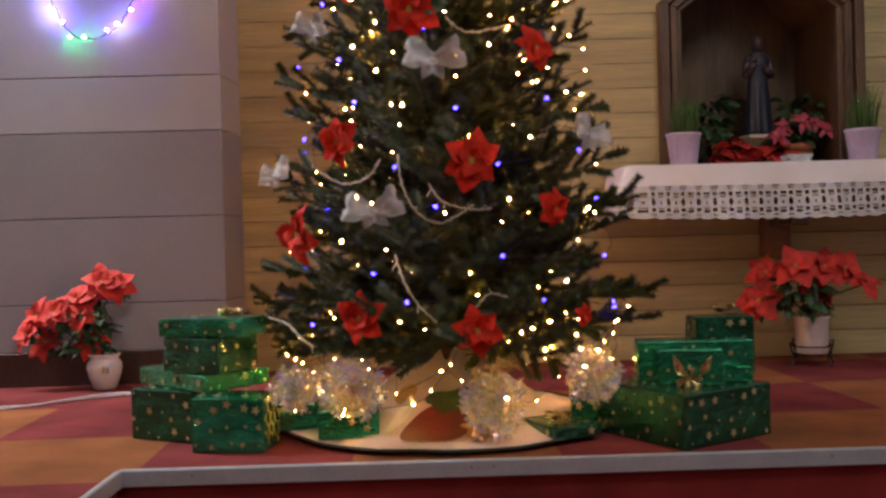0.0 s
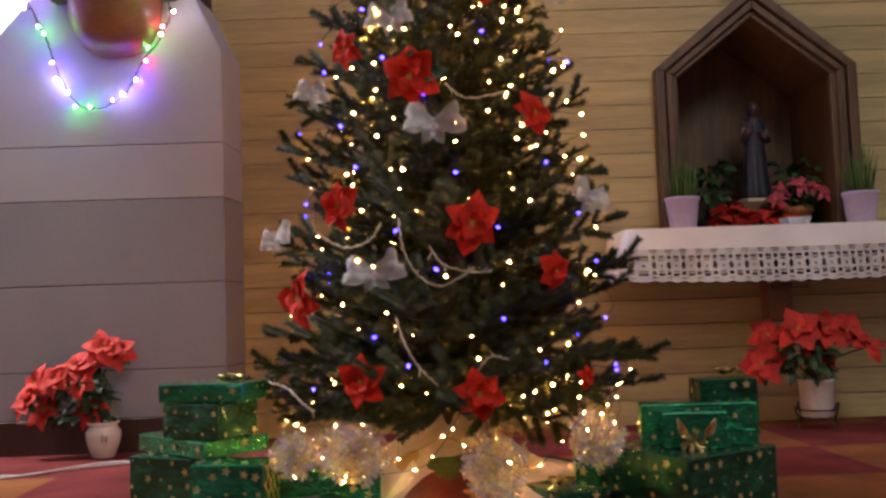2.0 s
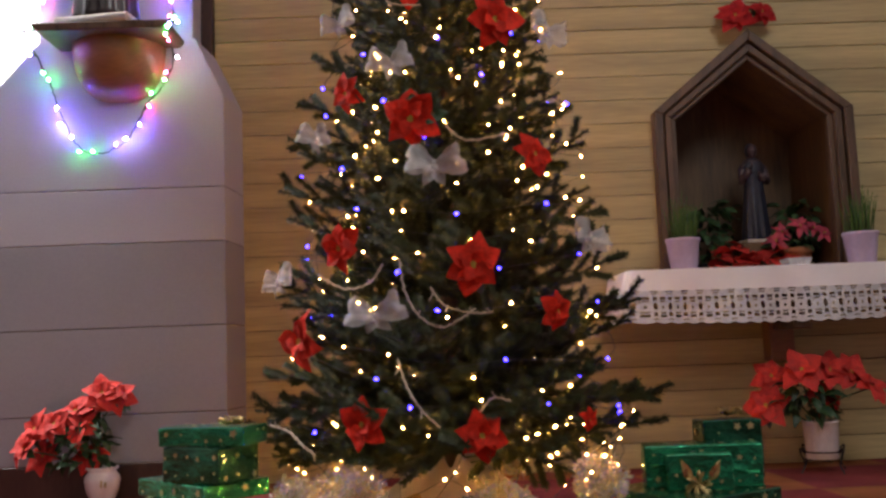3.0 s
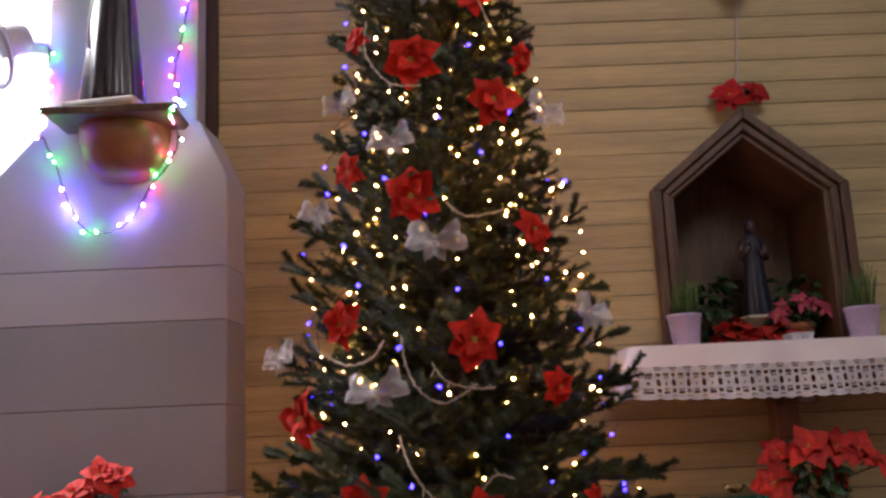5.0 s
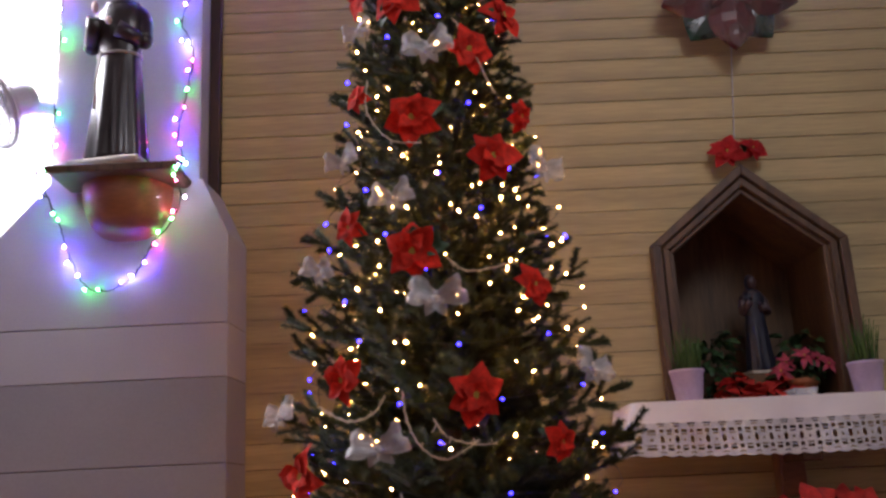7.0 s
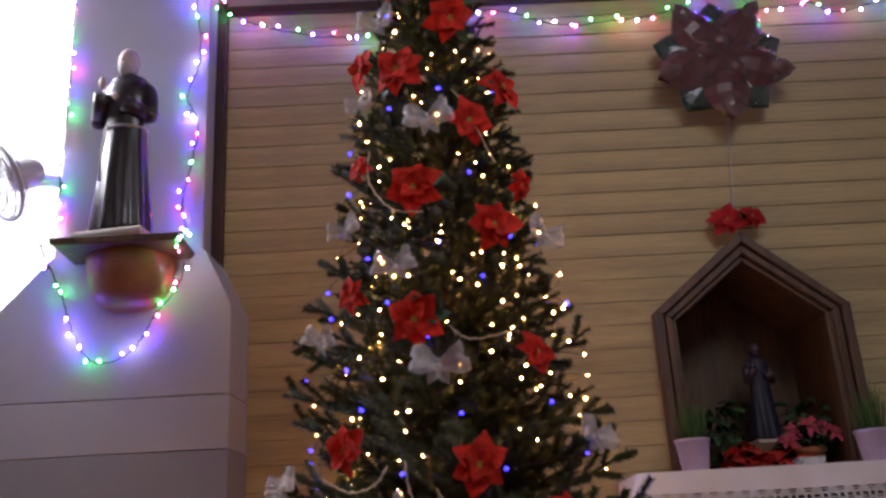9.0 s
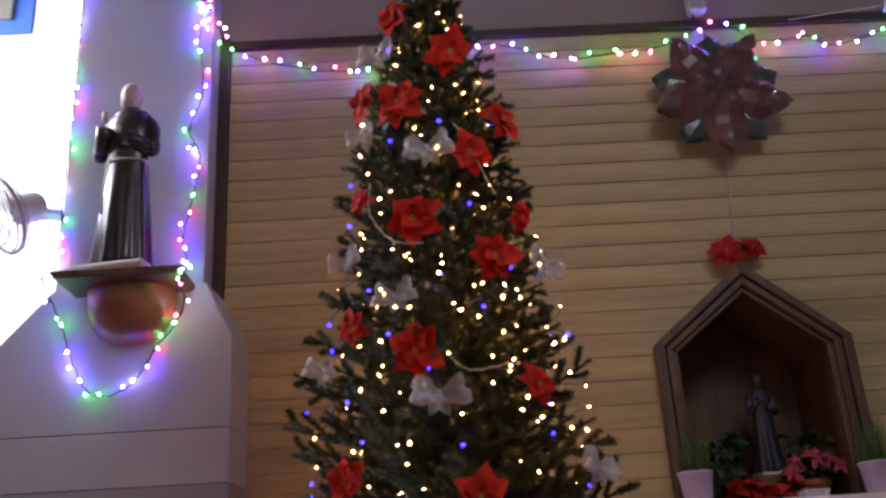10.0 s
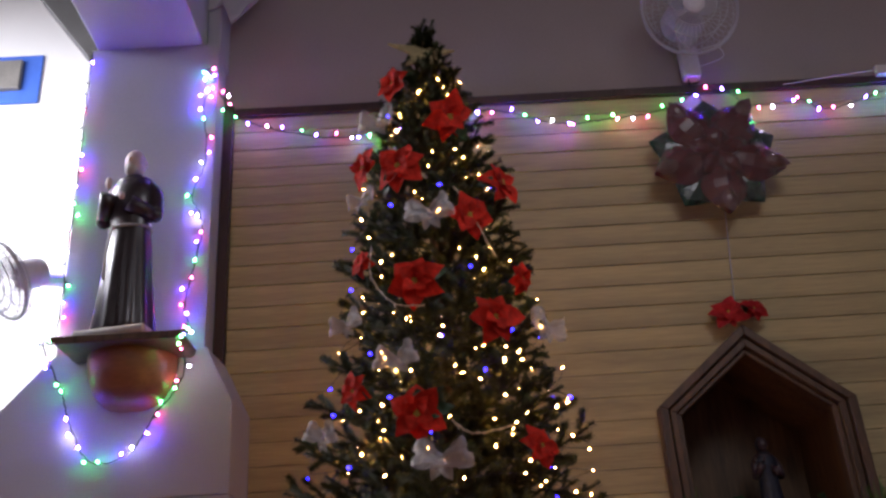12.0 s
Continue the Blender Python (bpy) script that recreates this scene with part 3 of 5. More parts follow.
# loose swags of the pale cable that hang clear of the boughs
SWAGS = (
    ((-0.07, 2.15, 0.70), (-0.06, 2.12, 0.63), (-0.03, 2.10, 0.57), (0.02, 2.09, 0.54), (0.07, 2.09, 0.56), (0.10, 2.10, 0.58)),
    ((-0.27, 2.24, 0.68), (-0.20, 2.17, 0.64), (-0.14, 2.14, 0.65), (-0.11, 2.15, 0.69)),
    ((0.0, 2.11, 0.63), (0.03, 2.10, 0.59), (0.09, 2.09, 0.57), (0.14, 2.10, 0.57)),
    ((-0.08, 2.11, 0.47), (-0.06, 2.08, 0.41), (-0.03, 2.07, 0.36), (0.01, 2.06, 0.32)),
    ((0.05, 2.17, 1.02), (0.10, 2.15, 0.98), (0.20, 2.18, 1.0)),
    ((-0.14, 2.33, 1.57), (-0.14, 2.29, 1.46), (-0.08, 2.24, 1.36), (0.0, 2.22, 1.34)),
    ((0.10, 2.31, 1.74), (0.13, 2.29, 1.68), (0.20, 2.28, 1.50)),
    ((0.10, 2.08, 0.35), (0.13, 2.07, 0.38), (0.17, 2.09, 0.37)),
    ((-0.41, 2.34, 0.32), (-0.35, 2.25, 0.31), (-0.31, 2.20, 0.28), (-0.28, 2.18, 0.26)))
for sw in SWAGS:
    line = catmull(sw, 8)
    bm = tube(line, 0.0015, 5)
    tube([p + Vector((0.004 * math.sin(2.1 * i), 0.002, 0.004 * math.cos(2.1 * i))) for i, p in enumerate(line)], 0.0011, 4, bm)
    for p in line[2::7]:
        tube([p, p + Vector((rng.uniform(-0.012, 0.012), -0.008, rng.uniform(-0.022, 0.014)))], 0.0014, 4, bm)
    part("cable_swag", bm, WIRE_PALE, STRING, "loose swag of pale twisted cable")

# ---- skirt, foil snowflakes ----
SKIRT = thing("tree_skirt", pose(TX - 0.01, 2.59, 0.004), "round cream felt tree skirt with a stocking motif", "tree skirt")


def ripple(r, a):
    fold = 0.5 + 0.5 * math.sin(7 * a + 1.2) + 0.3 * math.sin(17 * a)
    return 0.004 + 0.012 * fold * max(0, r - 0.1) / 0.4 * (1 - 0.6 * max(0, r - 0.35) / 0.1) + 0.19 * math.exp(-(r / 0.21) ** 2) * (1 + 0.10 * math.sin(5 * a + 0.4))


bm = bmesh.new()
rings = []
for i in range(15):
    r = 0.04 + 0.405 * i / 14
    rings.append([bm.verts.new((r * math.cos(6.28318 * k / 96) * 1.02, r * math.sin(6.28318 * k / 96), ripple(r, 6.28318 * k / 96))) for k in range(96)])
for a, b in zip(rings, rings[1:]):
    for k in range(96):
        bm.faces.new((a[k], a[(k + 1) % 96], b[(k + 1) % 96], b[k]))
cloth = part("cloth", bm, FELT, SKIRT, smooth=True)
part("dark_edging", tube([(0.447 * math.cos(6.28318 * k / 96) * 1.02, 0.447 * math.sin(6.28318 * k / 96), 0.006 + ripple(0.44, 6.28318 * k / 96) * 0.6) for k in range(97)], 0.004, 5), WIRE_DARK, SKIRT, "dark bound edge")


def applique(name, outline, mat, lift, label=""):
    """A felt shape that follows the skirt."""
    bm = bmesh.new()
    vs = [bm.verts.new((x, y, 0)) for x, y in outline]
    bm.faces.new(vs)
    bmesh.ops.triangulate(bm, faces=bm.faces[:])
    bmesh.ops.subdivide_edges(bm, edges=bm.edges[:], cuts=3, use_grid_fill=True)
    for v in bm.verts:
        v.co.z = ripple(math.hypot(v.co.x, v.co.y), math.atan2(v.co.y, v.co.x)) + lift
    bmesh.ops.recalc_face_normals(bm, faces=bm.faces[:])
    return part(name, bm, mat, SKIRT, label, smooth=True)


def blob(cx, cy, rx, ry, turn=0.0, wob=0.0, k=24):
    out = []
    for i in range(k):
        a = 6.28318 * i / k
        s = 1 + wob * math.sin(3 * a + 0.7)
        x, y = rx * s * math.cos(a), ry * s * math.sin(a)
        c, d = math.cos(turn), math.sin(turn)
        out.append((cx + x * c - y * d, cy + x * d + y * c))
    return out


applique("stocking_motif", blob(-0.038, -0.295, 0.078, 0.098, -0.75, 0.03), FELT_RED, 0.004, "dark red satin stocking motif")
applique("leaf_motif", blob(0.0, -0.195, 0.062, 0.035, 0.2, 0.2), FELT_GREEN, 0.007, "green felt holly leaf motif")
applique("cane_motif", blob(-0.125, -0.225, 0.018, 0.07, -0.5, 0.1), FELT_WHITE, 0.004)
applique("bear_motif", blob(-0.115, -0.155, 0.03, 0.028, 0, 0.1), FELT_TAN, 0.004)
applique("bear_motif", blob(0.06, -0.32, 0.04, 0.05, 0.3, 0.2), FELT_TAN, 0.004)

def flake_ray(length, barbs, width):
    """A cut foil arm: a creased spine with pairs of pointed barbs growing from it."""
    bm = bmesh.new()
    prev = None
    for (t, w, z), l in zip(((0.06, 0.4, 0), (0.33, 1.0, 0.003), (0.58, 0.6, -0.003), (0.8, 0.9, 0.003), (1.0, 0.1, 0)), barbs):
        row = [bm.verts.new((length * t, q * width * 0.5 * w, z + 0.003 * abs(q))) for q in (-1, 0, 1)]
        if prev:
            for k in range(2):
                bm.faces.new((prev[k], prev[k + 1], row[k + 1], row[k]))
        prev = row
        if l:
            for q in (-1, 1):
                root = row[1 + q]
                tip = root.co + Vector((0.6 * l, q * l, 0.004))
                side = Vector((0.5, -0.3 * q, 0)).normalized() * 0.0055
                mid = (root.co + tip) / 2
                bm.faces.new((root, bm.verts.new(mid - side), bm.verts.new(tip), bm.verts.new(mid + side)))
    return mesh_of("ray", bm, IRIS)


RAY = flake_ray(0.075, (0, 0.014, 0.016, 0.010, 0), 0.009)
THIN_RAY = flake_ray(0.068, (0, 0, 0.011, 0.012, 0), 0.012)
HUB_BM = bmesh.new()
bmesh.ops.create_icosphere(HUB_BM, subdivisions=1, radius=0.012)
HUB = mesh_of("hub", HUB_BM, IRIS)
rng = random.Random(41)
for x, y, z, w in ((-0.190, 2.235, 0.150, 0.168), (0.138, 2.225, 0.108, 0.180), (0.390, 2.29, 0.158, 0.160), (-0.345, 2.29, 0.145, 0.130), (-0.27, 2.36, 0.15, 0.12), (0.205, 2.50, 0.19, 0.09), (-0.062, 2.50, 0.19, 0.08)):
    sf = thing("foil_snowflake", facing((x, y, z), (rng.uniform(-0.2, 0.2), -1, rng.uniform(0.1, 0.35))), "iridescent clear foil snowflake ornament under the tree", "ornament", "foil snowflakes")
    s = Matrix.Scale(w / 0.135, 4)
    for layer, (count, tilt, size) in enumerate(((12, 2, 1.0), (16, -10, 0.98), (18, -24, 0.92), (16, -42, 0.8), (10, -62, 0.7), (16, 16, 0.92))):
        for k in range(count):
            child("ray", RAY if layer == 0 or (layer < 3 and k % 3 == 0) else THIN_RAY, sf, s @ pose(0, 0, 0, 0, 0, 360 * k / count + 17 * layer + rng.uniform(-9, 9)) @ pose(0, 0, 0, rng.uniform(-40, 40), tilt + rng.uniform(-7, 7), 0) @ Matrix.Scale(size * rng.uniform(0.75, 1.05), 4))
    child("hub", HUB, sf, s)

# ---- presents ----
STAR_PTS = [((1.0 if k % 2 == 0 else 0.45) * math.sin(k * 0.628318), (1.0 if k % 2 == 0 else 0.45) * math.cos(k * 0.628318)) for k in range(10)]


def present(front_left, front_right, depth, z0, h, mat, label, stars=26, seed=0, seam=True):
    """A wrapped box: its front bottom edge runs between two points of the floor plan."""
    a, b = Vector((*front_left, 0)), Vector((*front_right, 0))
    w = (b - a).length
    turn = math.degrees(math.atan2(b.y - a.y, b.x - a.x))
    th = thing("gift_box", pose(a.x, a.y, z0, 0, 0, turn), label, "gift box", "wrapped presents")
    rng = random.Random(seed)
    bm = box((0, 0, 0.001), (w, depth, h), 0.0035, segments=2)
    bmesh.ops.subdivide_edges(bm, edges=bm.edges[:], cuts=2, use_grid_fill=True)
    for v in bm.verts:
        k = 0.0022
        n = noise.noise_vector(v.co * 22 + Vector((seed, 0, 0)))
        v.co += Vector((n.x * k, n.y * k, n.z * k * (v.co.z > 0.01)))
    part("wrapping", bm, mat, th, smooth=False)
    bm = bmesh.new()
    for face in ("front", "right", "left", "top"):
        u1, v1 = (w, h) if face == "front" else (w, depth) if face == "top" else (depth, h)
        gap = 0.038 * math.sqrt(26 / stars)
        nu, nv = max(1, int(u1 / gap)), max(1, int(v1 / gap))
        for cell in range(nu * nv):
            r = rng.choice((0.004, 0.006, 0.009, 0.0125))
            u = (cell % nu + 0.5 + rng.uniform(-0.27, 0.27)) * u1 / nu
            v = (cell // nu + 0.5 + rng.uniform(-0.27, 0.27)) * v1 / nv
            sp = rng.uniform(0, 6.28)
            if not (r < u < u1 - r and r < v < v1 - r):
                continue
            pts = []
            for p, q in STAR_PTS:
                s, t = u + r * (p * math.cos(sp) - q * math.sin(sp)), v + r * (p * math.sin(sp) + q * math.cos(sp))
                e = 0.0026
                pts.append({"front": (s, -e, t), "right": (w + e, s, t), "left": (-e, depth - s, t), "top": (s, t, h + e)}[face])
            bm.faces.new([bm.verts.new(p) for p in pts])
    tagged(part("star_print", bm, GOLD, th, "gold stars printed on the wrapping"), kind="stuff")
    if seam:
        part("paper_seam", tube([(0.01 + (w - 0.02) * i / 9, -0.002 + 0.001 * math.sin(i), h * 0.5 + 0.006 * math.sin(1.3 * i) - 0.012 * i / 9) for i in range(10)], 0.0032, 4), mat, th, "crinkled seam of the wrapping")
    return th


STACK = "green foil gift box printed with gold stars"
present((-0.80, 2.464), (-0.615, 2.372), 0.16, 0.0, 0.133, FOIL_DARK, "dark green starred gift box on the carpet, under others", 30, 1, False)
pc = present((-0.592, 2.268), (-0.412, 2.244), 0.13, 0.0, 0.133, FOIL, "green foil gift box with gold stars, on the carpet", 30, 2)
present((-0.80, 2.545), (-0.575, 2.330), 0.20, 0.134, 0.045, FOIL, "flat green gift box lying across two others", 18, 3, False)
present((-0.70, 2.42), (-0.535, 2.325), 0.15, 0.180, 0.090, FOIL_DARK, "dark green starred gift box in the stack", 26, 4, False)
pe = present((-0.706, 2.405), (-0.475, 2.338), 0.13, 0.271, 0.048, FOIL, "flat starred gift box on top of the stack", 24, 5, False)
present((0.575, 2.130), (0.834, 2.292), 0.30, 0.0, 0.130, FOIL_DARK, "large dark green gift box standing on the carpet", 22, 6, False)
present((0.512, 2.325), (0.793, 2.290), 0.085, 0.131, 0.104, FOIL, "green foil gift box with gold stars upon a larger one", 28, 7)
ph = present((0.552, 2.272), (0.706, 2.250), 0.038, 0.131, 0.088, FOIL, "small shiny green gift box with a gold bow", 16, 8, False)
pi = present((0.690, 2.42), (0.845, 2.43), 0.09, 0.131, 0.152, FOIL_DARK, "dark green gift box standing behind the others", 20, 9, False)
present((-0.289, 2.294), (-0.137, 2.305), 0.12, 0.016, 0.072, FOIL, "small green foil box on the tree skirt", 16, 10)
pk = present((0.289, 2.216), (0.410, 2.274), 0.17, 0.012, 0.032, FOIL_DARK, "flat dark green gift box at the skirt's edge", 12, 11, False)
present((0.36, 2.44), (0.47, 2.43), 0.1, 0.014, 0.08, FOIL, "small green gift box half hidden under the tree", 14, 12, False)
present((-0.42, 2.42), (-0.30, 2.44), 0.1, 0.014, 0.08, FOIL, "small green gift box half hidden under the tree", 20, 13, False)

RIBBON_LOOP = loop_mesh("ribbon_loop", 0.045, 0.022, 0.012, GOLD_RIBBON)
RIBBON_TIP = petal_mesh("ribbon_tip", 0.055, 0.022, 0.3, GOLD_RIBBON, fold=0.3)
for th, m in ((ph, pose(0.07, -0.006, 0.018, 90, 0, 0)), (pk, pose(0.06, 0.08, 0.036)), (pe, pose(0.17, 0.07, 0.05)), (pi, pose(0.09, 0.045, 0.16))):
    bow = child("gold_bow", mesh_of("gold_bow", tube([(-0.006, 0, 0.004), (0.006, 0, 0.006)], 0.006, 8), GOLD_RIBBON), th, m, "gold ribbon bow")
    for k, a in enumerate((10, 75, 140, 200, 260, 320)):
        child("ribbon_loop", RIBBON_LOOP, bow, pose(0, 0, 0.004 + 0.002 * (k % 3), 0, 0, a) @ pose(0, 0, 0, 15 * (-1) ** k, -14, 0) @ Matrix.Scale(0.72, 4))
    if th is ph:
        for a in (62, 112):
            child("ribbon_tip", RIBBON_TIP, bow, pose(0.028 if a < 90 else -0.016, 0.008, 0.006, 0, 0, a) @ pose(0, 0, 0, 0, -12, 0))
for k in range(9):
    child("curled_ribbon", mesh_of("curled_ribbon", tube([(0.183 + 0.006 * math.sin(2 * k + i), 0.012 + 0.012 * k + 0.004 * math.sin(i), 0.13 - 0.014 * i) for i in range(9)], 0.0022, 4), GOLD_RIBBON), pc, Matrix(), "gold curling ribbon")

# ---- potted flowers on the platform ----
def potted_bush(name, place, label, heads, spread, height, pot_bm, pot_mat, seed, lean=(0, 0), petals=PETALS_PLANT, scale=1.0, pot_top=0.1):
    th = thing(name, pose(*place), label, "potted plant")
    part("pot", pot_bm, pot_mat, th, smooth=True)
    rng = random.Random(seed)
    for i, (x, z) in enumerate(heads):
        y = rng.uniform(-0.7, 0.3) * spread
        top = Vector((x, y, z))
        mid = Vector((x * 0.35 + lean[0], y * 0.4, pot_top + (z - pot_top) * 0.55))
        part("stem", tube(catmull([(0, 0, pot_top - 0.02), mid, top - Vector((0, 0, 0.005))], 5), 0.003, 5), LEAF, th)
        bloom(th, facing(top, (x * 2.0, -0.75 + rng.uniform(-0.3, 0.2), 0.45 + rng.uniform(-0.2, 0.3))), petals, rng, 6, 4, 2, scale * rng.uniform(0.92, 1.12))
    for i in range(int(14 + 5 * len(heads))):
        a = rng.uniform(0, 6.28)
        r = spread * rng.uniform(0.15, 0.75)
        child("leaf", rng.choice(LEAVES), th, pose(r * math.cos(a) + lean[0] * 2, r * math.sin(a) * 0.6, pot_top + rng.uniform(0.02, height * 0.62), rng.uniform(-40, 40), rng.uniform(-10, 50), math.degrees(a)) @ Matrix.Scale(rng.uniform(0.8, 1.3) * scale, 4))
    return th


urn = lathe([(0.036, 0.0), (0.040, 0.004), (0.055, 0.045), (0.061, 0.075), (0.060, 0.092), (0.050, 0.106), (0.047, 0.112), (0.056, 0.121), (0.056, 0.126), (0.047, 0.126), (0.042, 0.10), (0.0005, 0.098)], 32)
pl = potted_bush("potted_poinsettia", (-1.182, 3.365, 0.0), "red silk poinsettias in a white glazed urn by the pier",
                 [(-0.265, 0.20), (-0.215, 0.17), (-0.24, 0.265), (-0.15, 0.285), (-0.09, 0.325), (-0.075, 0.275), (0.01, 0.385), (0.05, 0.37), (-0.03, 0.335), (-0.045, 0.165)], 0.10, 0.3, urn, POT_WHITE, 61, (-0.03, 0), scale=0.98, pot_top=0.11)
for k in range(2):
    part("gold_motif", box((0.012 + 0.014 * k, -0.0605, 0.06), (0.020 + 0.014 * k, -0.0575, 0.085 - 0.006 * k), 0.001), GOLD, pl, "worn gold motif")
cyl = lathe([(0.054, 0.0), (0.056, 0.003), (0.062, 0.128), (0.064, 0.130), (0.064, 0.136), (0.058, 0.136), (0.055, 0.11), (0.0005, 0.108)], 32)
potted_bush("potted_poinsettia", (1.402, 3.42, 0.048), "red silk poinsettias in a white pot on an iron stand",
            [(-0.19, 0.195), (-0.155, 0.30), (-0.08, 0.32), (0.045, 0.315), (0.035, 0.215), (0.12, 0.305), (0.175, 0.255)], 0.11, 0.25, cyl, POT_WHITE, 77, (-0.025, 0), scale=1.1, pot_top=0.12)
STAND = thing("plant_stand", pose(1.402, 3.42, 0.0), "low black iron plant stand with scrolled feet", "plant stand")
part("ring", tube([(0.073 * math.cos(6.28318 * k / 24), 0.073 * math.sin(6.28318 * k / 24), 0.075) for k in range(25)], 0.003, 5), IRON, STAND)
part("cross_bar", tube([(-0.073, 0, 0.044), (0.073, 0, 0.044)], 0.003, 5), IRON, STAND)
part("cross_bar", tube([(0, -0.073, 0.044), (0, 0.073, 0.044)], 0.003, 5), IRON, STAND)
for k in range(4):
    a = 0.35 + k * 1.5708
    c, d = math.cos(a), math.sin(a)
    part("leg", tube(catmull([(0.073 * c, 0.073 * d, 0.075), (0.10 * c, 0.10 * d, 0.09), (0.098 * c, 0.098 * d, 0.07), (0.082 * c, 0.082 * d, 0.035), (0.10 * c, 0.10 * d, 0.003)], 5), 0.0032, 5), IRON, STAND)

# mains cable on the carpet
part_cable = part("power_cable", tube(catmull([(-1.60, 2.82, 0.005), (-1.384, 2.95, 0.005), (-1.25, 3.05, 0.005), (-1.15, 3.13, 0.005), (-1.0, 3.18, 0.005), (-0.85, 3.10, 0.005)], 8), 0.004, 6), WIRE_WHITE)
tagged(part_cable, "white power cable lying across the red carpet", "cable")
part_cable = part("power_cable", tube(catmull([(-1.60, 2.80, 0.005), (-1.40, 2.985, 0.006), (-1.3, 3.01, 0.005), (-1.19, 3.08, 0.012), (-1.08, 3.17, 0.012), (-0.9, 3.13, 0.013)], 8), 0.003, 6), WIRE_WHITE)
tagged(part_cable, "white power cable lying across the red carpet", "cable")

# ---- gabled wall niche and what it holds ----
NX, NH, NG, NP, NZ = 1.3265, 0.4035, 1.411, 1.742, 0.75   # middle, half width, eaves, peak, foot
NICHE = thing("wall_niche", Matrix(), "gabled brown wooden wall niche with moulded frame", "niche")


def gable(inset, foot):
    h = NH - inset
    drop = inset * 1.28
    return [(NX - h, foot), (NX - h, NG - inset * 0.32), (NX, NP - drop), (NX + h, NG - inset * 0.32), (NX + h, foot)]


for i, (a, b, y0, y1) in enumerate(((0.0, 0.036, 3.640, 3.705), (0.036, 0.044, 3.668, 3.715), (0.044, 0.072, 3.652, 3.716), (0.072, 0.094, 3.675, 3.73))):
    o, n = gable(a, NZ), gable(b, NZ)
    for k in range(4):
        bm = prism([o[k], o[k + 1], n[k + 1], n[k]], y0, y1, 0.003)
        part("frame_moulding", bm, WALNUT, NICHE)
inner = gable(0.090, NZ)
bm = bmesh.new()
f = [bm.verts.new((x, 3.70, z)) for x, z in inner]
g = [bm.verts.new((x, 4.12, z)) for x, z in inner]
for k in range(5):
    bm.faces.new((f[k], g[k], g[(k + 1) % 5], f[(k + 1) % 5]))
bm.faces.new(g)
bmesh.ops.recalc_face_normals(bm, faces=bm.faces[:])
bmesh.ops.solidify(bm, geom=bm.faces[:], thickness=-0.012)
part("recess", bm, PLY, NICHE, "dim plywood lining")

# two red blooms on the peak of the niche, and the cord above them
rng = random.Random(17)
DARK_VELVET = material("dark_red_velvet", (0.36, 0.014, 0.014), 0.8, var=0.25, scale=20, bump=0.3, spec=0.2)
PETALS_DARK = [petal_mesh("petal", 0.074, 0.057, c, DARK_VELVET) for c in (0.3, 0.6)]
for dx, dz, sc, n in ((-0.052, 0.050, 1.0, (-0.2, -1, 0.1)), (0.056, 0.060, 0.82, (0.35, -1, 0.15))):
    th = thing("poinsettia_bloom", facing((NX + dx, 3.625, NP + dz), n), "dark red silk poinsettia fixed on the peak of the niche", "artificial flower", "blooms on the niche")
    bloom(th, Matrix(), PETALS_DARK, rng, 7, 6, 4, sc)
    child("stem", mesh_of("stem", tube([(0, 0, 0.002), (-dx * 0.3, -0.035, -0.012)], 0.003, 5), LEAF), th, Matrix())
tagged(part("hanging_cord", tube([(1.375, 3.685, 2.30), (1.35, 3.685, 2.05), (1.325, 3.682, 1.80)], 0.003, 5), CORD), "pale cord running down the boards from the lantern", "cord")

# shelf with its cloth
SHELF_L, SHELF_R, SHELF_F, SHELF_Z = 0.715, 1.98, 3.32, 0.742
SHELF = thing("wall_shelf", Matrix(), "brown wooden wall shelf with a post beneath", "shelf")
part("board_top", box((SHELF_L, SHELF_F, SHELF_Z - 0.03), (SHELF_R, 3.695, SHELF_Z), 0.003), WALNUT, SHELF)
part("post", box((1.312, 3.61, 0.40), (1.408, 3.695, SHELF_Z - 0.03), 0.004), CHERRY, SHELF, "reddish brown post")
part("bracket", prism([(1.325, 0.52), (1.395, 0.52), (1.395, SHELF_Z - 0.031), (1.325, SHELF_Z - 0.031)], 3.40, 3.609, 0.004), WALNUT, SHELF)
CLOTHS = thing("tablecloth", Matrix(), "white tablecloth with a wide lace border on the shelf", "tablecloth")


def drape(u):
    """The hem line round the shelf: left end, front, right end; u in metres from the left wall end."""
    d, w = 3.68 - SHELF_F, SHELF_R - SHELF_L
    if u < d:
        return SHELF_L, 3.68 - u, Vector((-1, 0, 0))
    if u < d + w:
        return SHELF_L + u - d, SHELF_F, Vector((0, -1, 0))
    return SHELF_R, SHELF_F + u - d - w, Vector((1, 0, 0))


HEM = 2 * (3.68 - SHELF_F) + SHELF_R - SHELF_L


def hang(u, drop):
    x, y, n = drape(u)
    drop *= 1 + 0.07 * math.sin(math.pi * max(0, min(1, (u - 0.36) / (HEM - 0.72)))) if n.y else 1
    corner = min(abs(u - (3.68 - SHELF_F)), abs(u - (3.68 - SHELF_F) - (SHELF_R - SHELF_L)))
    out = 0.008 + drop * (0.10 + 0.07 * math.sin(19 * u) * min(1, drop * 9) + (0.22 * max(0, 1 - corner / 0.07)))
    if n.x < 0:
        out += drop * 0.05
    p = Vector((x, y, SHELF_Z + 0.006 - drop * 0.97)) + n * out
    if corner < 0.07 and abs(n.y) > 0.5:
        p.x += (-1 if u < HEM / 2 else 1) * drop * 0.36 * (1 - corner / 0.07)
    return p


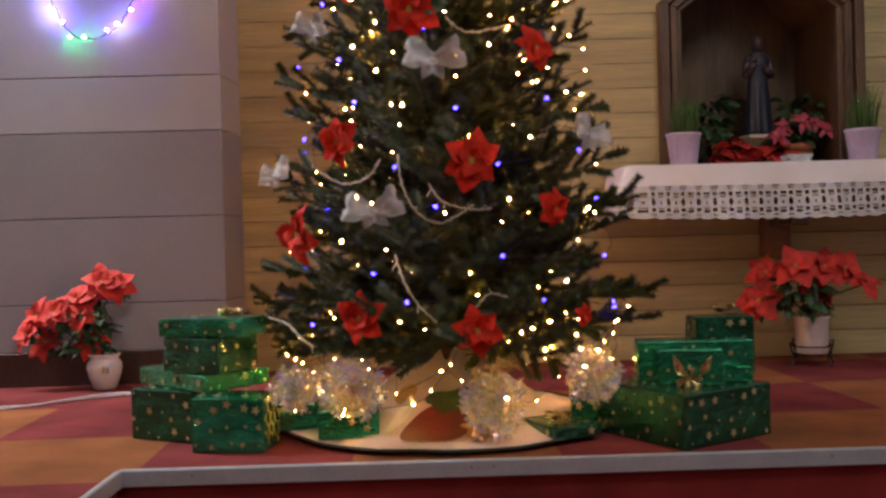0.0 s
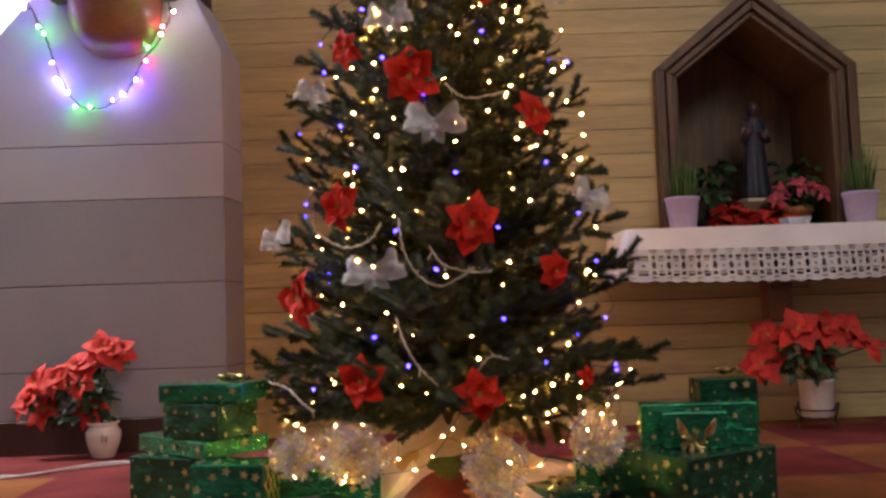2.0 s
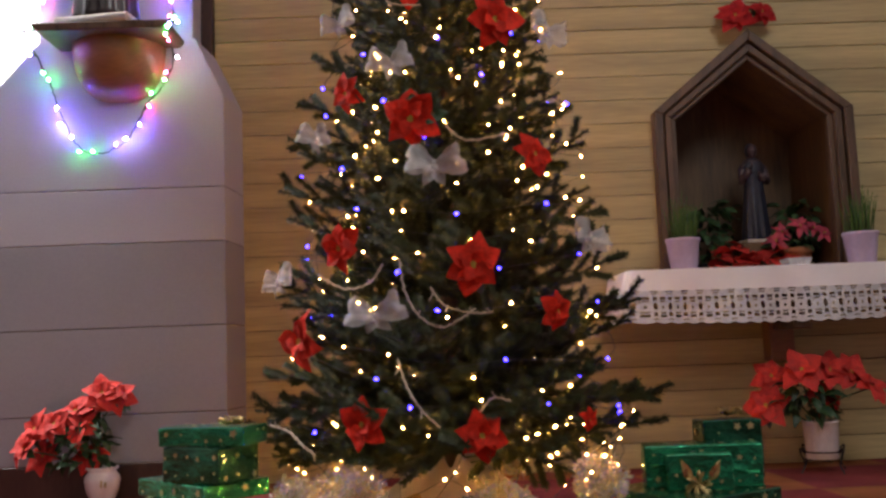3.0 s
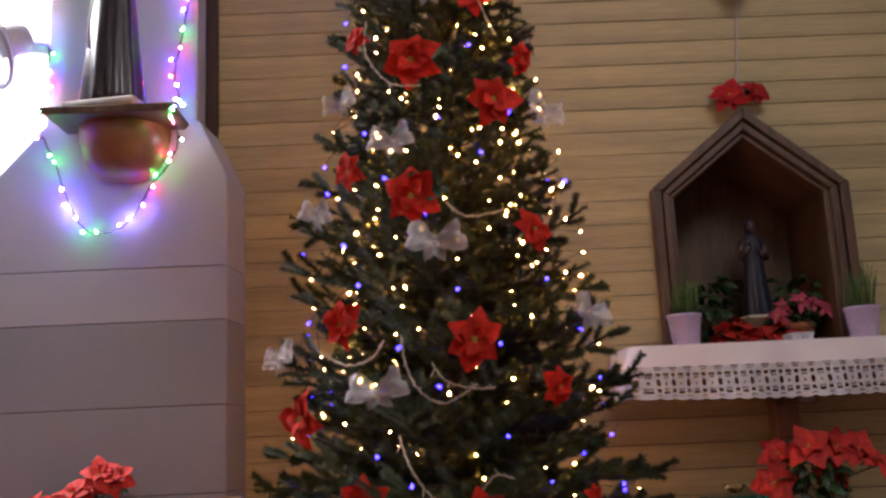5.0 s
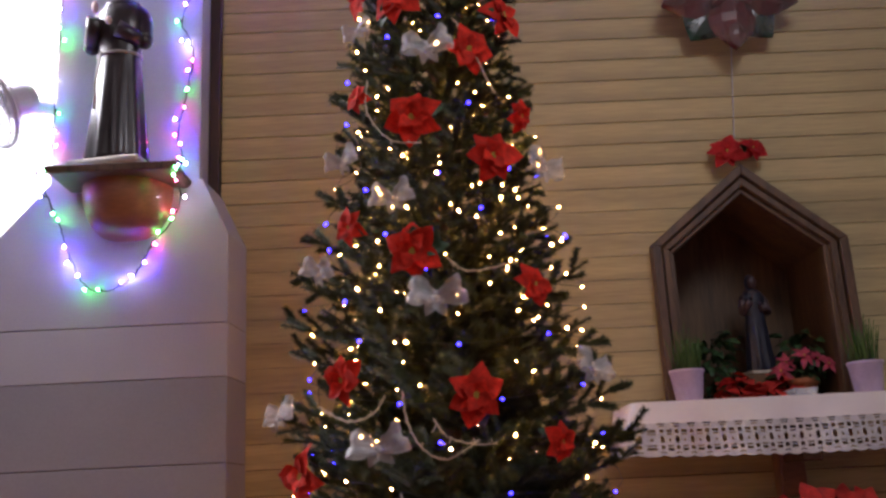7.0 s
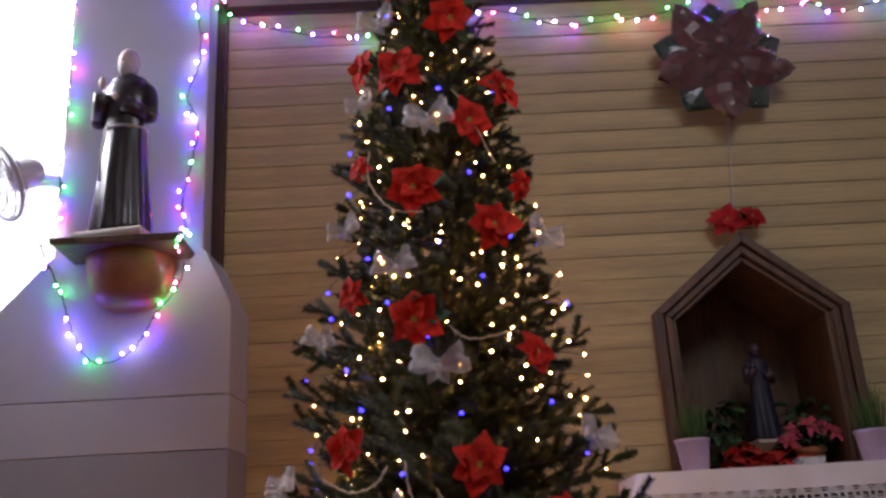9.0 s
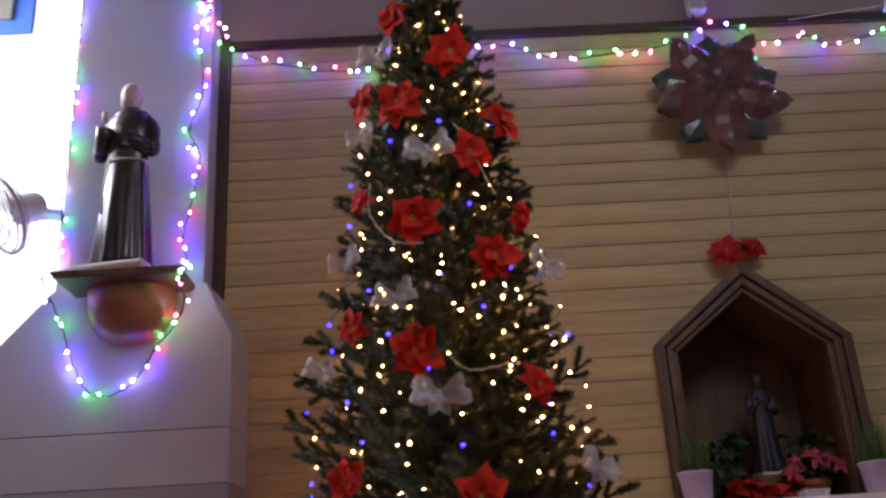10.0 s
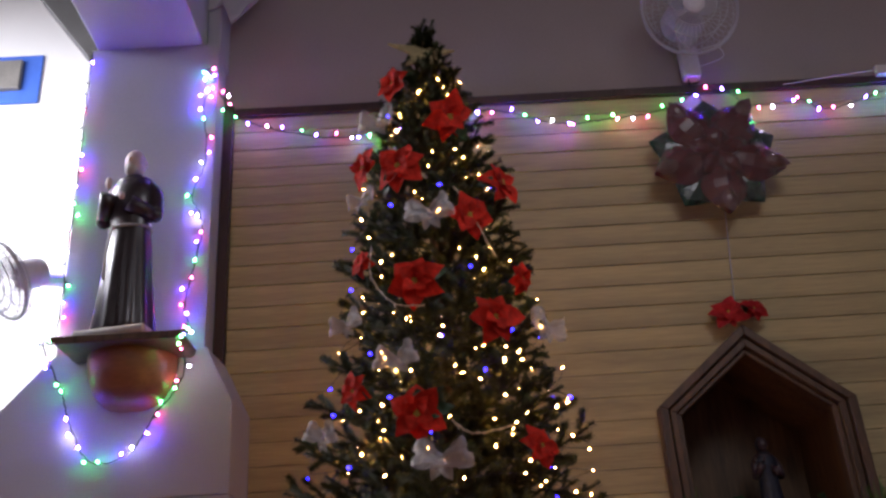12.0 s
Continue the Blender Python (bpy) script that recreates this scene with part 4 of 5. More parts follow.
bm = bmesh.new()
cols = 170
prev = None
for i in range(cols + 1):
    u = HEM * i / cols
    row = [bm.verts.new(hang(u, 0.078 * j / 4)) for j in range(5)]
    if prev:
        for j in range(4):
            bm.faces.new((prev[j], row[j], row[j + 1], prev[j + 1]))
    prev = row
top = box((SHELF_L - 0.004, SHELF_F - 0.006, SHELF_Z + 0.001), (SHELF_R + 0.004, 3.69, SHELF_Z + 0.005))
part("linen", bm, CLOTH, CLOTHS, smooth=True)
part("linen_top", top, CLOTH, CLOTHS)

# lace: a repeated motif of threads with open holes between
MOTIF_W, ROWS, COLS = 0.054, 26, 16


def thread(c, r):
    """Whether the cell of the motif is thread (True) or a hole: ovals with slots, round holes between them."""
    x, y = abs((c + 0.5) / COLS * 2 - 1), (r + 0.5) / ROWS
    v = abs(y - 0.5)
    if y > 0.95:
        return True
    if (x / 0.80) ** 3 + (v / 0.47) ** 3 < 1:
        if x < 0.40 and (abs(v - 0.27) < 0.022 or abs(v - 0.17) < 0.018) or math.hypot(x, v * 2) < 0.09:
            return False
        return True
    d = math.hypot((1 - x) * 1.05, v * 2.0)
    if d < 0.24:
        return False
    if d < 0.42:
        return True
    if y < 0.04:
        return x < 0.5
    return abs(v - 0.34) < 0.03 or abs(v - 0.43) < 0.02


verts, faces, index = [], [], {}
n_motif = int(HEM / MOTIF_W)


def corner_at(i, j):
    if (i, j) not in index:
        u = HEM * i / (n_motif * COLS)
        edge = 0.007 * abs(math.sin(math.pi * i / COLS)) * (j / ROWS)
        p = hang(u, 0.078 + 0.112 * j / ROWS + edge)
        index[(i, j)] = len(verts)
        verts.append(tuple(p))
    return index[(i, j)]


for i in range(n_motif * COLS):
    for j in range(ROWS):
        if thread(i % COLS, j):
            faces.append((corner_at(i, j), corner_at(i + 1, j), corner_at(i + 1, j + 1), corner_at(i, j + 1)))
me = bpy.data.meshes.new("lace_border")
me.from_pydata(verts, [], faces)
me.materials.append(LACE)
child("lace_border", me, CLOTHS, Matrix(), "open white lace border")

# two lilac pots of upright grass on the shelf
BLADE_G = petal_mesh("blade", 0.20, 0.006, 0.12, GRASS, seg=4)
for x, y, s, sd in ((0.965, 3.50, 1.0, 3), (1.655, 3.52, 1.02, 8)):
    th = thing("potted_grass", pose(x, y, SHELF_Z + 0.006) @ Matrix.Scale(s, 4), "lilac plastic pot of upright bright green grass", "potted plant", "pots on the shelf")
    part("pot", lathe([(0.046, 0), (0.048, 0.003), (0.062, 0.115), (0.066, 0.118), (0.066, 0.128), (0.060, 0.128), (0.058, 0.105), (0.0005, 0.103)], 28), POT_LILAC, th, smooth=True)
    rng = random.Random(sd)
    for k in range(90):
        a, r = rng.uniform(0, 6.28), 0.05 * math.sqrt(rng.random())
        child("blade", BLADE_G, th, pose(r * math.cos(a), r * math.sin(a), 0.10, 0, 0, math.degrees(a)) @ pose(0, 0, 0, 0, -90 + 150 * r * rng.uniform(0.4, 1.3) , 0) @ pose(0, 0, 0, rng.uniform(-90, 90), 0, 0) @ Matrix.Scale(rng.uniform(0.55, 1.1) * (1 - 5 * r), 4))

# figure of a robed saint, one plain shape
def robed_figure(name, m, h, label, robe, upper, skin, base_mat, folds=11, belt=None, arm=1.0):
    bm = bmesh.new()
    steps = 40
    prof = ((0.139, 0.035), (0.138, 0.07), (0.131, 0.17), (0.118, 0.31), (0.107, 0.45), (0.097, 0.555), (0.104, 0.62), (0.115, 0.70), (0.116, 0.755), (0.100, 0.795), (0.066, 0.83), (0.044, 0.85))
    rows = []
    for r, z in prof:
        fold = 0.16 * max(0, 1 - z / 0.60)
        row = []
        for k in range(steps):
            a = 6.28318 * k / steps
            rr = r * (1 + fold * math.sin(folds * a + 0.8 * math.sin(5 * z)) * (0.7 + 0.3 * math.sin(3 * a)))
            row.append(bm.verts.new((rr * math.cos(a) * h, rr * 0.72 * math.sin(a) * h, z * h)))
        rows.append(row)
    for p, q in zip(rows, rows[1:]):
        for k in range(steps):
            bm.faces.new((p[k], p[(k + 1) % steps], q[(k + 1) % steps], q[k]))
    bm.faces.new(rows[0][::-1])
    bm.faces.new(rows[-1])
    n_robe = len(bm.faces)
    # shoulder cape, then upper arms and wide sleeves brought up before the chest
    for s in (-1, 1):
        elbow, hand = Vector((s * 0.128, -0.020, 0.615)), Vector((s * 0.035 - 0.03, -0.112, 0.70 + (0.045 if s < 0 else -0.03)))
        tube(catmull([Vector((s * 0.070, 0.0, 0.785)) * h, Vector((s * 0.112, 0.0, 0.735)) * h, elbow * h], 5), 0.036 * h * arm, 12, bm, 1.05)
        tube([elbow * h, (elbow * 0.55 + hand * 0.45) * h, (elbow * 0.2 + hand * 0.8) * h], 0.034 * h * arm, 12, bm, 1.15)
        bmesh.ops.create_icosphere(bm, subdivisions=2, radius=0.037 * h * arm, matrix=Matrix.Translation(elbow * h))
    n_arm = len(bm.faces)
    # hood roll round the neck
    tube([(0.062 * h * math.cos(6.28318 * k / 16), (0.050 * math.sin(6.28318 * k / 16) + 0.004) * h, (0.812 + 0.012 * math.sin(6.28318 * k / 16)) * h) for k in range(17)], 0.026 * h, 10, bm)
    n_hood = len(bm.faces)
    bmesh.ops.create_uvsphere(bm, u_segments=20, v_segments=14, radius=0.056 * h, matrix=Matrix.Translation((0, -0.008 * h, 0.918 * h)) @ Matrix.Diagonal((0.90, 0.98, 1.28, 1)))
    bmesh.ops.create_icosphere(bm, subdivisions=2, radius=0.011 * h, matrix=Matrix.Translation((0, -0.064 * h, 0.915 * h)) @ Matrix.Diagonal((0.7, 0.9, 1.3, 1)))
    for s in (-1, 1):
        bmesh.ops.create_icosphere(bm, subdivisions=1, radius=0.013 * h, matrix=Matrix.Translation((s * 0.050 * h, 0.0, 0.918 * h)) @ Matrix.Diagonal((0.5, 0.8, 1.3, 1)))
    for s in (-1, 1):
        bmesh.ops.create_icosphere(bm, subdivisions=2, radius=0.020 * h, matrix=Matrix.Translation(((s * 0.035 - 0.03) * h, -0.122 * h, (0.715 + (0.045 if s < 0 else -0.03)) * h)) @ Matrix.Diagonal((0.75, 0.7, 1.6 if s < 0 else 1.0, 1)))
    n_skin = len(bm.faces)
    # beard or veil: a shell set back and low on the head
    bmesh.ops.create_uvsphere(bm, u_segments=18, v_segments=12, radius=(0.038 if belt else 0.059) * h, matrix=Matrix.Translation((-0.004 * h, (-0.028 if belt else 0.012) * h, (0.878 if belt else 0.918) * h)) @ Matrix.Diagonal((0.92, 0.90, 1.05 if belt else 1.42, 1)))
    n_veil = len(bm.faces)
    box((-0.165 * h, -0.125 * h, 0.0), (0.165 * h, 0.115 * h, 0.036 * h), 0.008 * h, bm)
    n_base = len(bm.faces)
    if belt:
        tube([(0.100 * h * math.cos(6.28318 * k / 24), 0.074 * h * math.sin(6.28318 * k / 24), 0.556 * h) for k in range(25)], 0.007 * h, 6, bm)
        tube([(-0.045 * h, -0.086 * h, 0.556 * h), (-0.055 * h, -0.108 * h, 0.40 * h), (-0.05 * h, -0.113 * h, 0.27 * h)], 0.006 * h, 6, bm)
    bm.faces.ensure_lookup_table()
    for i, fc in enumerate(bm.faces):
        fc.material_index = 0 if i < n_robe else 1 if i < n_hood else 2 if i < n_skin else 4 if i < n_veil else 3 if i < n_base else 4
        fc.smooth = not n_veil <= i < n_base
    ob = part(name, bm, robe)
    for mat in (upper, skin, base_mat, belt or robe):
        ob.data.materials.append(mat)
    ob.matrix_world = m
    return tagged(ob, label, "statue")


robed_figure("small_statue", pose(1.395, 3.90, SHELF_Z + 0.145, 0, 0, 8), 0.435, "small painted statue in a faded blue robe in the niche", BLUE_ROBE, ROSE_ROBE, ROSE_ROBE, STATUE_BASE, 9)
tagged(part("statue_block", box((1.28, 3.82, SHELF_Z - 0.002), (1.51, 4.0, SHELF_Z + 0.144), 0.004), PLY), "brown wooden block under the small statue", "block")
tagged(part("niche_floor", box((NX - 0.325, 3.70, NZ - 0.03), (NX + 0.325, 4.10, NZ - 0.010), 0.002), PLY, NICHE))

# foliage, red leaves and a pink flower pot in the niche
rng = random.Random(91)
for cx, cz, label in ((1.19, 0.88, "dark leafy foliage plant inside the niche"), (1.60, 0.88, "dark leafy foliage plant inside the niche")):
    th = thing("foliage_plant", pose(cx, 3.93, SHELF_Z - 0.001), label, "plant", "foliage in the niche")
    part("pot", lathe([(0.04, 0), (0.05, 0.07), (0.045, 0.07), (0.0005, 0.06)], 16), SOIL, th)
    for k in range(110):
        a = rng.uniform(0, 6.28)
        zz = rng.uniform(0.06, 0.33)
        r = 0.115 * rng.uniform(0.1, 1)
        child("leaf", rng.choice(LEAVES), th, pose(r * math.cos(a), 0.8 * r * math.sin(a), zz, rng.uniform(-50, 50), rng.uniform(-20, 50), math.degrees(a)) @ Matrix.Scale(rng.uniform(0.8, 1.25), 4))
th = thing("red_leaf_spray", pose(1.29, 3.765, SHELF_Z + 0.002), "low spray of red silk leaves on the shelf", "artificial flowers")
for k in range(44):
    a = rng.uniform(0, 6.28)
    child("leaf", rng.choice(PETALS_PLANT), th, pose(rng.uniform(-0.13, 0.15), rng.uniform(-0.05, 0.05), rng.uniform(0.008, 0.115), rng.uniform(-30, 30), rng.uniform(-30, 30), math.degrees(a)) @ Matrix.Scale(rng.uniform(0.85, 1.25), 4))
pot = lathe([(0.042, 0), (0.056, 0.085), (0.062, 0.087), (0.062, 0.108), (0.055, 0.108), (0.053, 0.09), (0.0005, 0.088)], 24)
potted_bush("pink_potted_flower", (1.515, 3.785, SHELF_Z + 0.002), "pink silk poinsettia in a terracotta pot on the shelf", [(-0.10, 0.135), (-0.065, 0.175), (0.0, 0.195), (0.06, 0.185), (0.10, 0.16)], 0.07, 0.15, pot, TERRACOTTA, 14, petals=PETALS_PINK, scale=0.85, pot_top=0.095)
th = thing("glass_dish", pose(1.375, 3.46, SHELF_Z + 0.006), "small square clear glass dish on the cloth", "dish")
GLASS = material("clear_glass", (0.95, 0.95, 0.95), 0.15, transmission=0.6, var=0.02, bump=1.0, bscale=70)
bm = bmesh.new()
lo = [bm.verts.new((x * 0.036, y * 0.036, 0.002)) for x, y in ((-1, -1), (1, -1), (1, 1), (-1, 1))]
hi = [bm.verts.new((x * 0.044, y * 0.044, 0.031)) for x, y in ((-1, -1), (1, -1), (1, 1), (-1, 1))]
bm.faces.new(lo[::-1])
for k in range(4):
    bm.faces.new((lo[k], lo[(k + 1) % 4], hi[(k + 1) % 4], hi[k]))
bmesh.ops.solidify(bm, geom=bm.faces[:], thickness=0.004)
part("bowl", bm, GLASS, th)
part("rim", tube([(-0.044, -0.044, 0.032), (0.044, -0.044, 0.032), (0.044, 0.044, 0.032), (-0.044, 0.044, 0.032), (-0.044, -0.044, 0.032)], 0.0025, 5), GLASS, th)

# ---- star lantern on the boards ----
LANTERN = thing("star_lantern", pose(1.355, 3.60, 2.54) @ Matrix.Scale(0.96, 4), "unlit flower-shaped lantern with red and green petals in plastic wrap", "lantern")


def lantern_petal(r0, r1, w, h, mat):
    bm = bmesh.new()
    rows = []
    for i in range(9):
        t = i / 8
        s = max(0.03, math.sin(math.pi * (0.06 + 0.94 * t) ** 1.25)) if i < 8 else 0.02
        zc = r0 + (r1 - r0) * t
        rows.append([bm.verts.new((q * w * s, -h * s * (1 - q * q) if d else 0.04 * s * (1 - q * q), zc)) for d, q in ((1, -1), (1, -0.55), (1, 0), (1, 0.55), (1, 1), (0, 0.5), (0, -0.5))])
    for a, b in zip(rows, rows[1:]):
        for k in range(7):
            bm.faces.new((a[k], a[(k + 1) % 7], b[(k + 1) % 7], b[k]))
    bm.faces.new(rows[0])
    bm.faces.new(rows[-1][::-1])
    bmesh.ops.recalc_face_normals(bm, faces=bm.faces[:])
    return mesh_of("petal", bm, mat)


RED_P, GREEN_P = lantern_petal(0, 0.325, 0.108, 0.06, CAPIZ_RED), lantern_petal(0, 0.315, 0.112, 0.035, CAPIZ_GREEN)
PALE_P = lantern_petal(0.10, 0.24, 0.038, 0.02, CAPIZ_PALE)
for k in range(5):
    child("petal", RED_P, LANTERN, pose(0, -0.02, 0, 0, 180 + 72 * k, 0), "dull red petal")
    child("petal", GREEN_P, LANTERN, pose(0, 0.012, 0, 0, 72 * k, 0), "dull green petal")
    child("pale_pane", PALE_P, LANTERN, pose(0, -0.064, 0, 0, 180 + 72 * k, 0) @ pose(0, 0, 0.09), "pale rose pane")
    child("small_petal", RED_P, LANTERN, pose(0, -0.05, 0, 0, 36 + 180 + 72 * k, 0) @ Matrix.Scale(0.45, 4))
bm = bmesh.new()
cv = bm.verts.new((0, -0.125, 0))
ring = []
for k in range(20):
    a = 6.28318 * k / 20
    r = 0.335 if k % 2 == 0 else 0.285
    ring.append(bm.verts.new((r * math.sin(a + 3.14159), -0.075 + 0.03 * (k % 2), r * math.cos(a + 3.14159))))
for k in range(20):
    bm.faces.new((cv, ring[k], ring[(k + 1) % 20]))
bmesh.ops.subdivide_edges(bm, edges=bm.edges[:], cuts=3, use_grid_fill=True)
for v in bm.verts:
    v.co += noise.noise_vector(v.co * 26) * 0.006
wrap = part("plastic_wrap", bm, FILM, LANTERN, "clear shiny plastic wrap")
part("hook", tube([(0, 0.03, 0.2), (0, 0.04, 0.36), (0, 0.075, 0.38)], 0.003, 5), IRON, LANTERN)

# ---- column: bracket shelf, statue, lights, fan ----
BR = thing("statue_bracket", pose(-1.145, 3.45, 1.660), "dark wooden bracket shelf with a rounded reddish corbel", "shelf")
part("shelf_board", prism([(-0.225, 0.012), (-0.241, 0.026), (-0.241, 0.042), (0.241, 0.042), (0.241, 0.026), (0.225, 0.012)], -0.235, 0.0, 0.004), WALNUT, BR)
bm = bmesh.new()
rows = []
for i in range(13):
    a = 1.5708 * i / 12
    r = 0.172 * math.cos(a) ** 0.66 if i < 12 else 0.004
    zz = 0.012 - 0.207 * math.sin(a)
    rows.append([bm.verts.new((r * math.cos(3.14159 + 3.14159 * k / 20), r * 1.05 * math.sin(3.14159 + 3.14159 * k / 20), zz)) for k in range(21)])
for p, q in zip(rows, rows[1:]):
    for k in range(20):
        bm.faces.new((p[k], q[k], q[k + 1], p[k + 1]))
bmesh.ops.recalc_face_normals(bm, faces=bm.faces[:])
part("corbel", bm, CHERRY, BR, "rounded reddish varnished corbel", smooth=True)
robed_figure("friar_statue", pose(-1.166, 3.335, 1.703, 0, 0, -9), 0.86, "glazed statue of a friar in a dark brown robe", ROBE, ROBE, STATUE_SKIN, STATUE_BASE, 10, CORD)


def fairy_lights(path, label, step, seed, out, swing=0.012):
    """A dark cable along path with coloured bulbs on short stalks; out: the way from the wall."""
    th = thing("fairy_lights", Matrix(), label, "lights", "coloured fairy lights")
    rng = random.Random(seed)
    line = catmull(path, 10)
    for i, p in enumerate(line):
        line[i] = p + Vector((rng.uniform(-1, 1), 0, rng.uniform(-1, 1))) * 0.004
    part("cable", tube(line, 0.0026, 5), WIRE_DARK, th)
    acc, k = 0.0, rng.randint(0, 3)
    for a, b in zip(line, line[1:]):
        acc += (b - a).length
        if acc > step:
            acc = rng.uniform(-0.02, 0.01)
            k += rng.choice((1, 1, 2))
            off = Vector((rng.uniform(-1, 1) * 0.026, -0.006, rng.uniform(-1, 0.6) * 0.026)) + Vector(out) * 0.004
            part("stalk", tube([b, b + off * 0.8], 0.003, 4), WIRE_DARK, th)
            child("bulb", COLOURS[k % len(COLOURS)], th, Matrix.Translation(b + off) @ pose(0, 0, 0, rng.uniform(-90, 90), rng.uniform(-60, 60), 0) @ Matrix.Scale(rng.uniform(1.8, 2.3), 4))
    return th


COLOURS = [bulb_like(m) for m in (GREEN_BULB, VIOLET_BULB, PINK_BULB, WHITE_BULB, VIOLET_BULB, PINK_BULB, GREEN_BULB)]
Y = 3.432
fairy_lights([(-1.443, Y, 3.17), (-1.446, Y, 2.83), (-1.446, Y, 2.49), (-1.452, Y, 2.14), (-1.455, Y, 1.78), (-1.418, 3.24, 1.69), (-1.432, 3.40, 1.62), (-1.404, Y, 1.542), (-1.358, Y, 1.418), (-1.281, Y, 1.285), (-1.187, Y, 1.275),
              (-1.107, Y, 1.327), (-1.052, Y, 1.432), (-0.973, Y, 1.538), (-0.93, 3.40, 1.62), (-0.915, 3.23, 1.69), (-0.925, 3.40, 1.77), (-0.957, Y, 1.90), (-0.924, Y, 2.066), (-0.904, Y, 2.261), (-0.952, Y, 2.388), (-0.904, Y, 2.557), (-0.926, Y, 2.841)],
             "coloured fairy lights on a dark cable draped down the column", 0.052, 31, (0, -1, 0))
fairy_lights([(-0.926, Y, 2.841), (-0.915, Y, 2.902), (-0.898, Y, 2.947), (-0.879, Y, 2.977), (-0.889, Y, 3.034), (-0.914, Y, 3.029), (-0.919, Y, 2.965), (-0.898, Y, 2.880)], "bunched coloured fairy lights at the top of the column", 0.036, 37, (0, -1, 0))
Y = 3.655
fairy_lights([(-0.905, 3.435, 2.94), (-0.862, 3.50, 2.93), (-0.858, 3.62, 2.935), (-0.839, Y, 2.93), (-0.705, Y, 2.86), (-0.56, Y, 2.813), (-0.376, Y, 2.777), (-0.20, Y, 2.785), (0.10, Y, 2.87), (0.317, Y, 2.885), (0.449, Y, 2.865), (0.602, Y, 2.808), (0.746, Y, 2.783),
              (0.894, Y, 2.796), (1.083, Y, 2.815), (1.224, Y, 2.857), (1.389, Y, 2.935), (1.504, Y, 2.905), (1.595, Y, 2.83), (1.842, Y, 2.846), (1.912, Y, 2.797), (2.05, Y, 2.81), (2.252, Y, 2.878), (2.5, Y, 2.92)],
             "coloured fairy lights strung along the top of the boards", 0.054, 33, (0, -1, 0))


def wall_fan(name, root, hub, normal, radius, label):
    """Oscillating wall fan: mount, arm, motor, wire guard and blades. hub: the guard's middle; it looks along normal."""
    th = thing(name, Matrix.Translation(root), label, "fan")
    n = Vector(normal).normalized()
    r0, c = Vector(root), Vector(hub)
    m = Matrix.Translation(c - r0) @ n.to_track_quat("Z", "Y").to_matrix().to_4x4()
    neck = c - r0 - n * radius * 0.75
    part("arm", tube(catmull([(0, 0, 0), neck * 0.55 + Vector((0, 0, -0.01)), neck - Vector((0, 0, 0.03))], 5), 0.026, 12), FAN_PLASTIC, th, smooth=True)
    bm = lathe([(0.02, -0.22), (0.062, -0.212), (0.078, -0.17), (0.078, -0.09), (0.06, -0.07), (0.03, -0.06)], 24)
    child("motor", mesh_of("motor", bm, FAN_PLASTIC), th, m @ Matrix.Scale(radius / 0.2, 4))
    bm = bmesh.new()
    for r, z in ((1.0, 0.0), (0.97, 0.03), (0.97, -0.03), (0.72, 0.045), (0.48, 0.052), (0.72, -0.05)):
        tube([(radius * r * math.cos(6.28318 * k / 32), radius * r * math.sin(6.28318 * k / 32), z * radius / 0.2) for k in range(33)], 0.0075 if r == 1 else 0.0022, 6, bm)
    ring = bm
    bm = bmesh.new()
    for k in range(44):
        a = 6.28318 * k / 44
        for s in (1, -1):
            tube([(radius * q * math.cos(a), radius * q * math.sin(a), s * zz * radius / 0.2) for q, zz in ((0.22, 0.056), (0.6, 0.05), (0.88, 0.036), (1.0, 0.0))], 0.0013, 3, bm)
    g = child("guard", mesh_of("guard", ring, FAN_WIRE), th, m, "round wire guard")
    tagged(child("guard_wire", mesh_of("guard_wire", bm, FAN_WIRE), g, Matrix(), "thin radial wires of the guard"), kind="stuff")
    cap = lathe([(0.046, 0.0), (0.045, 0.006), (0.03, 0.012), (0.0005, 0.013)], 24)
    child("cap", mesh_of("cap", cap, FAN_PLASTIC), g, pose(0, 0, 0.054 * radius / 0.2) @ Matrix.Scale(radius / 0.2, 4), "round centre cap")
    bl = petal_mesh("blade", radius * 0.82, radius * 0.62, 0.05, BLADE, fold=0.1, pointed=0.2)
    for k in range(3):
        child("blade", bl, th, m @ pose(0, 0, 0, 0, 0, 25 + 120 * k) @ pose(0.01, 0, -0.005, 22, 0, 0))
    return th, m


fan, m = wall_fan("wall_fan", (1.345, 3.68, 3.10), (1.312, 3.41, 3.225), (0.02, -1, -0.28), 0.225, "pale grey wall fan with a round wire guard")
part("mount", box((-0.042, -0.055, -0.10), (0.042, 0.018, 0.075), 0.014, segments=3), FAN_PLASTIC, fan)
part("pull_cord", tube(catmull([(0.03, -0.05, 0.04), (0.13, -0.06, 0.06), (0.16, -0.06, 0.0), (0.10, -0.05, -0.03), (0.02, -0.045, -0.05)], 5), 0.0022, 4), FAN_PLASTIC, fan)
part("lead", tube(catmull([(-0.02, -0.02, -0.10), (-0.015, -0.02, -0.15), (0.01, -0.03, -0.17)], 4), 0.003, 4), WIRE_DARK, fan)
fan, m = wall_fan("wall_fan", (-1.452, 3.52, 2.055), (-1.615, 3.27, 1.965), (-0.62, -0.60, -0.50), 0.155, "pale grey wall fan on the side of the column")
part("pull_cord", tube(catmull([(-0.09, -0.14, -0.06), (-0.06, -0.15, -0.10), (-0.075, -0.15, -0.17), (-0.10, -0.15, -0.15)], 5), 0.002, 4), WIRE_DARK, fan)

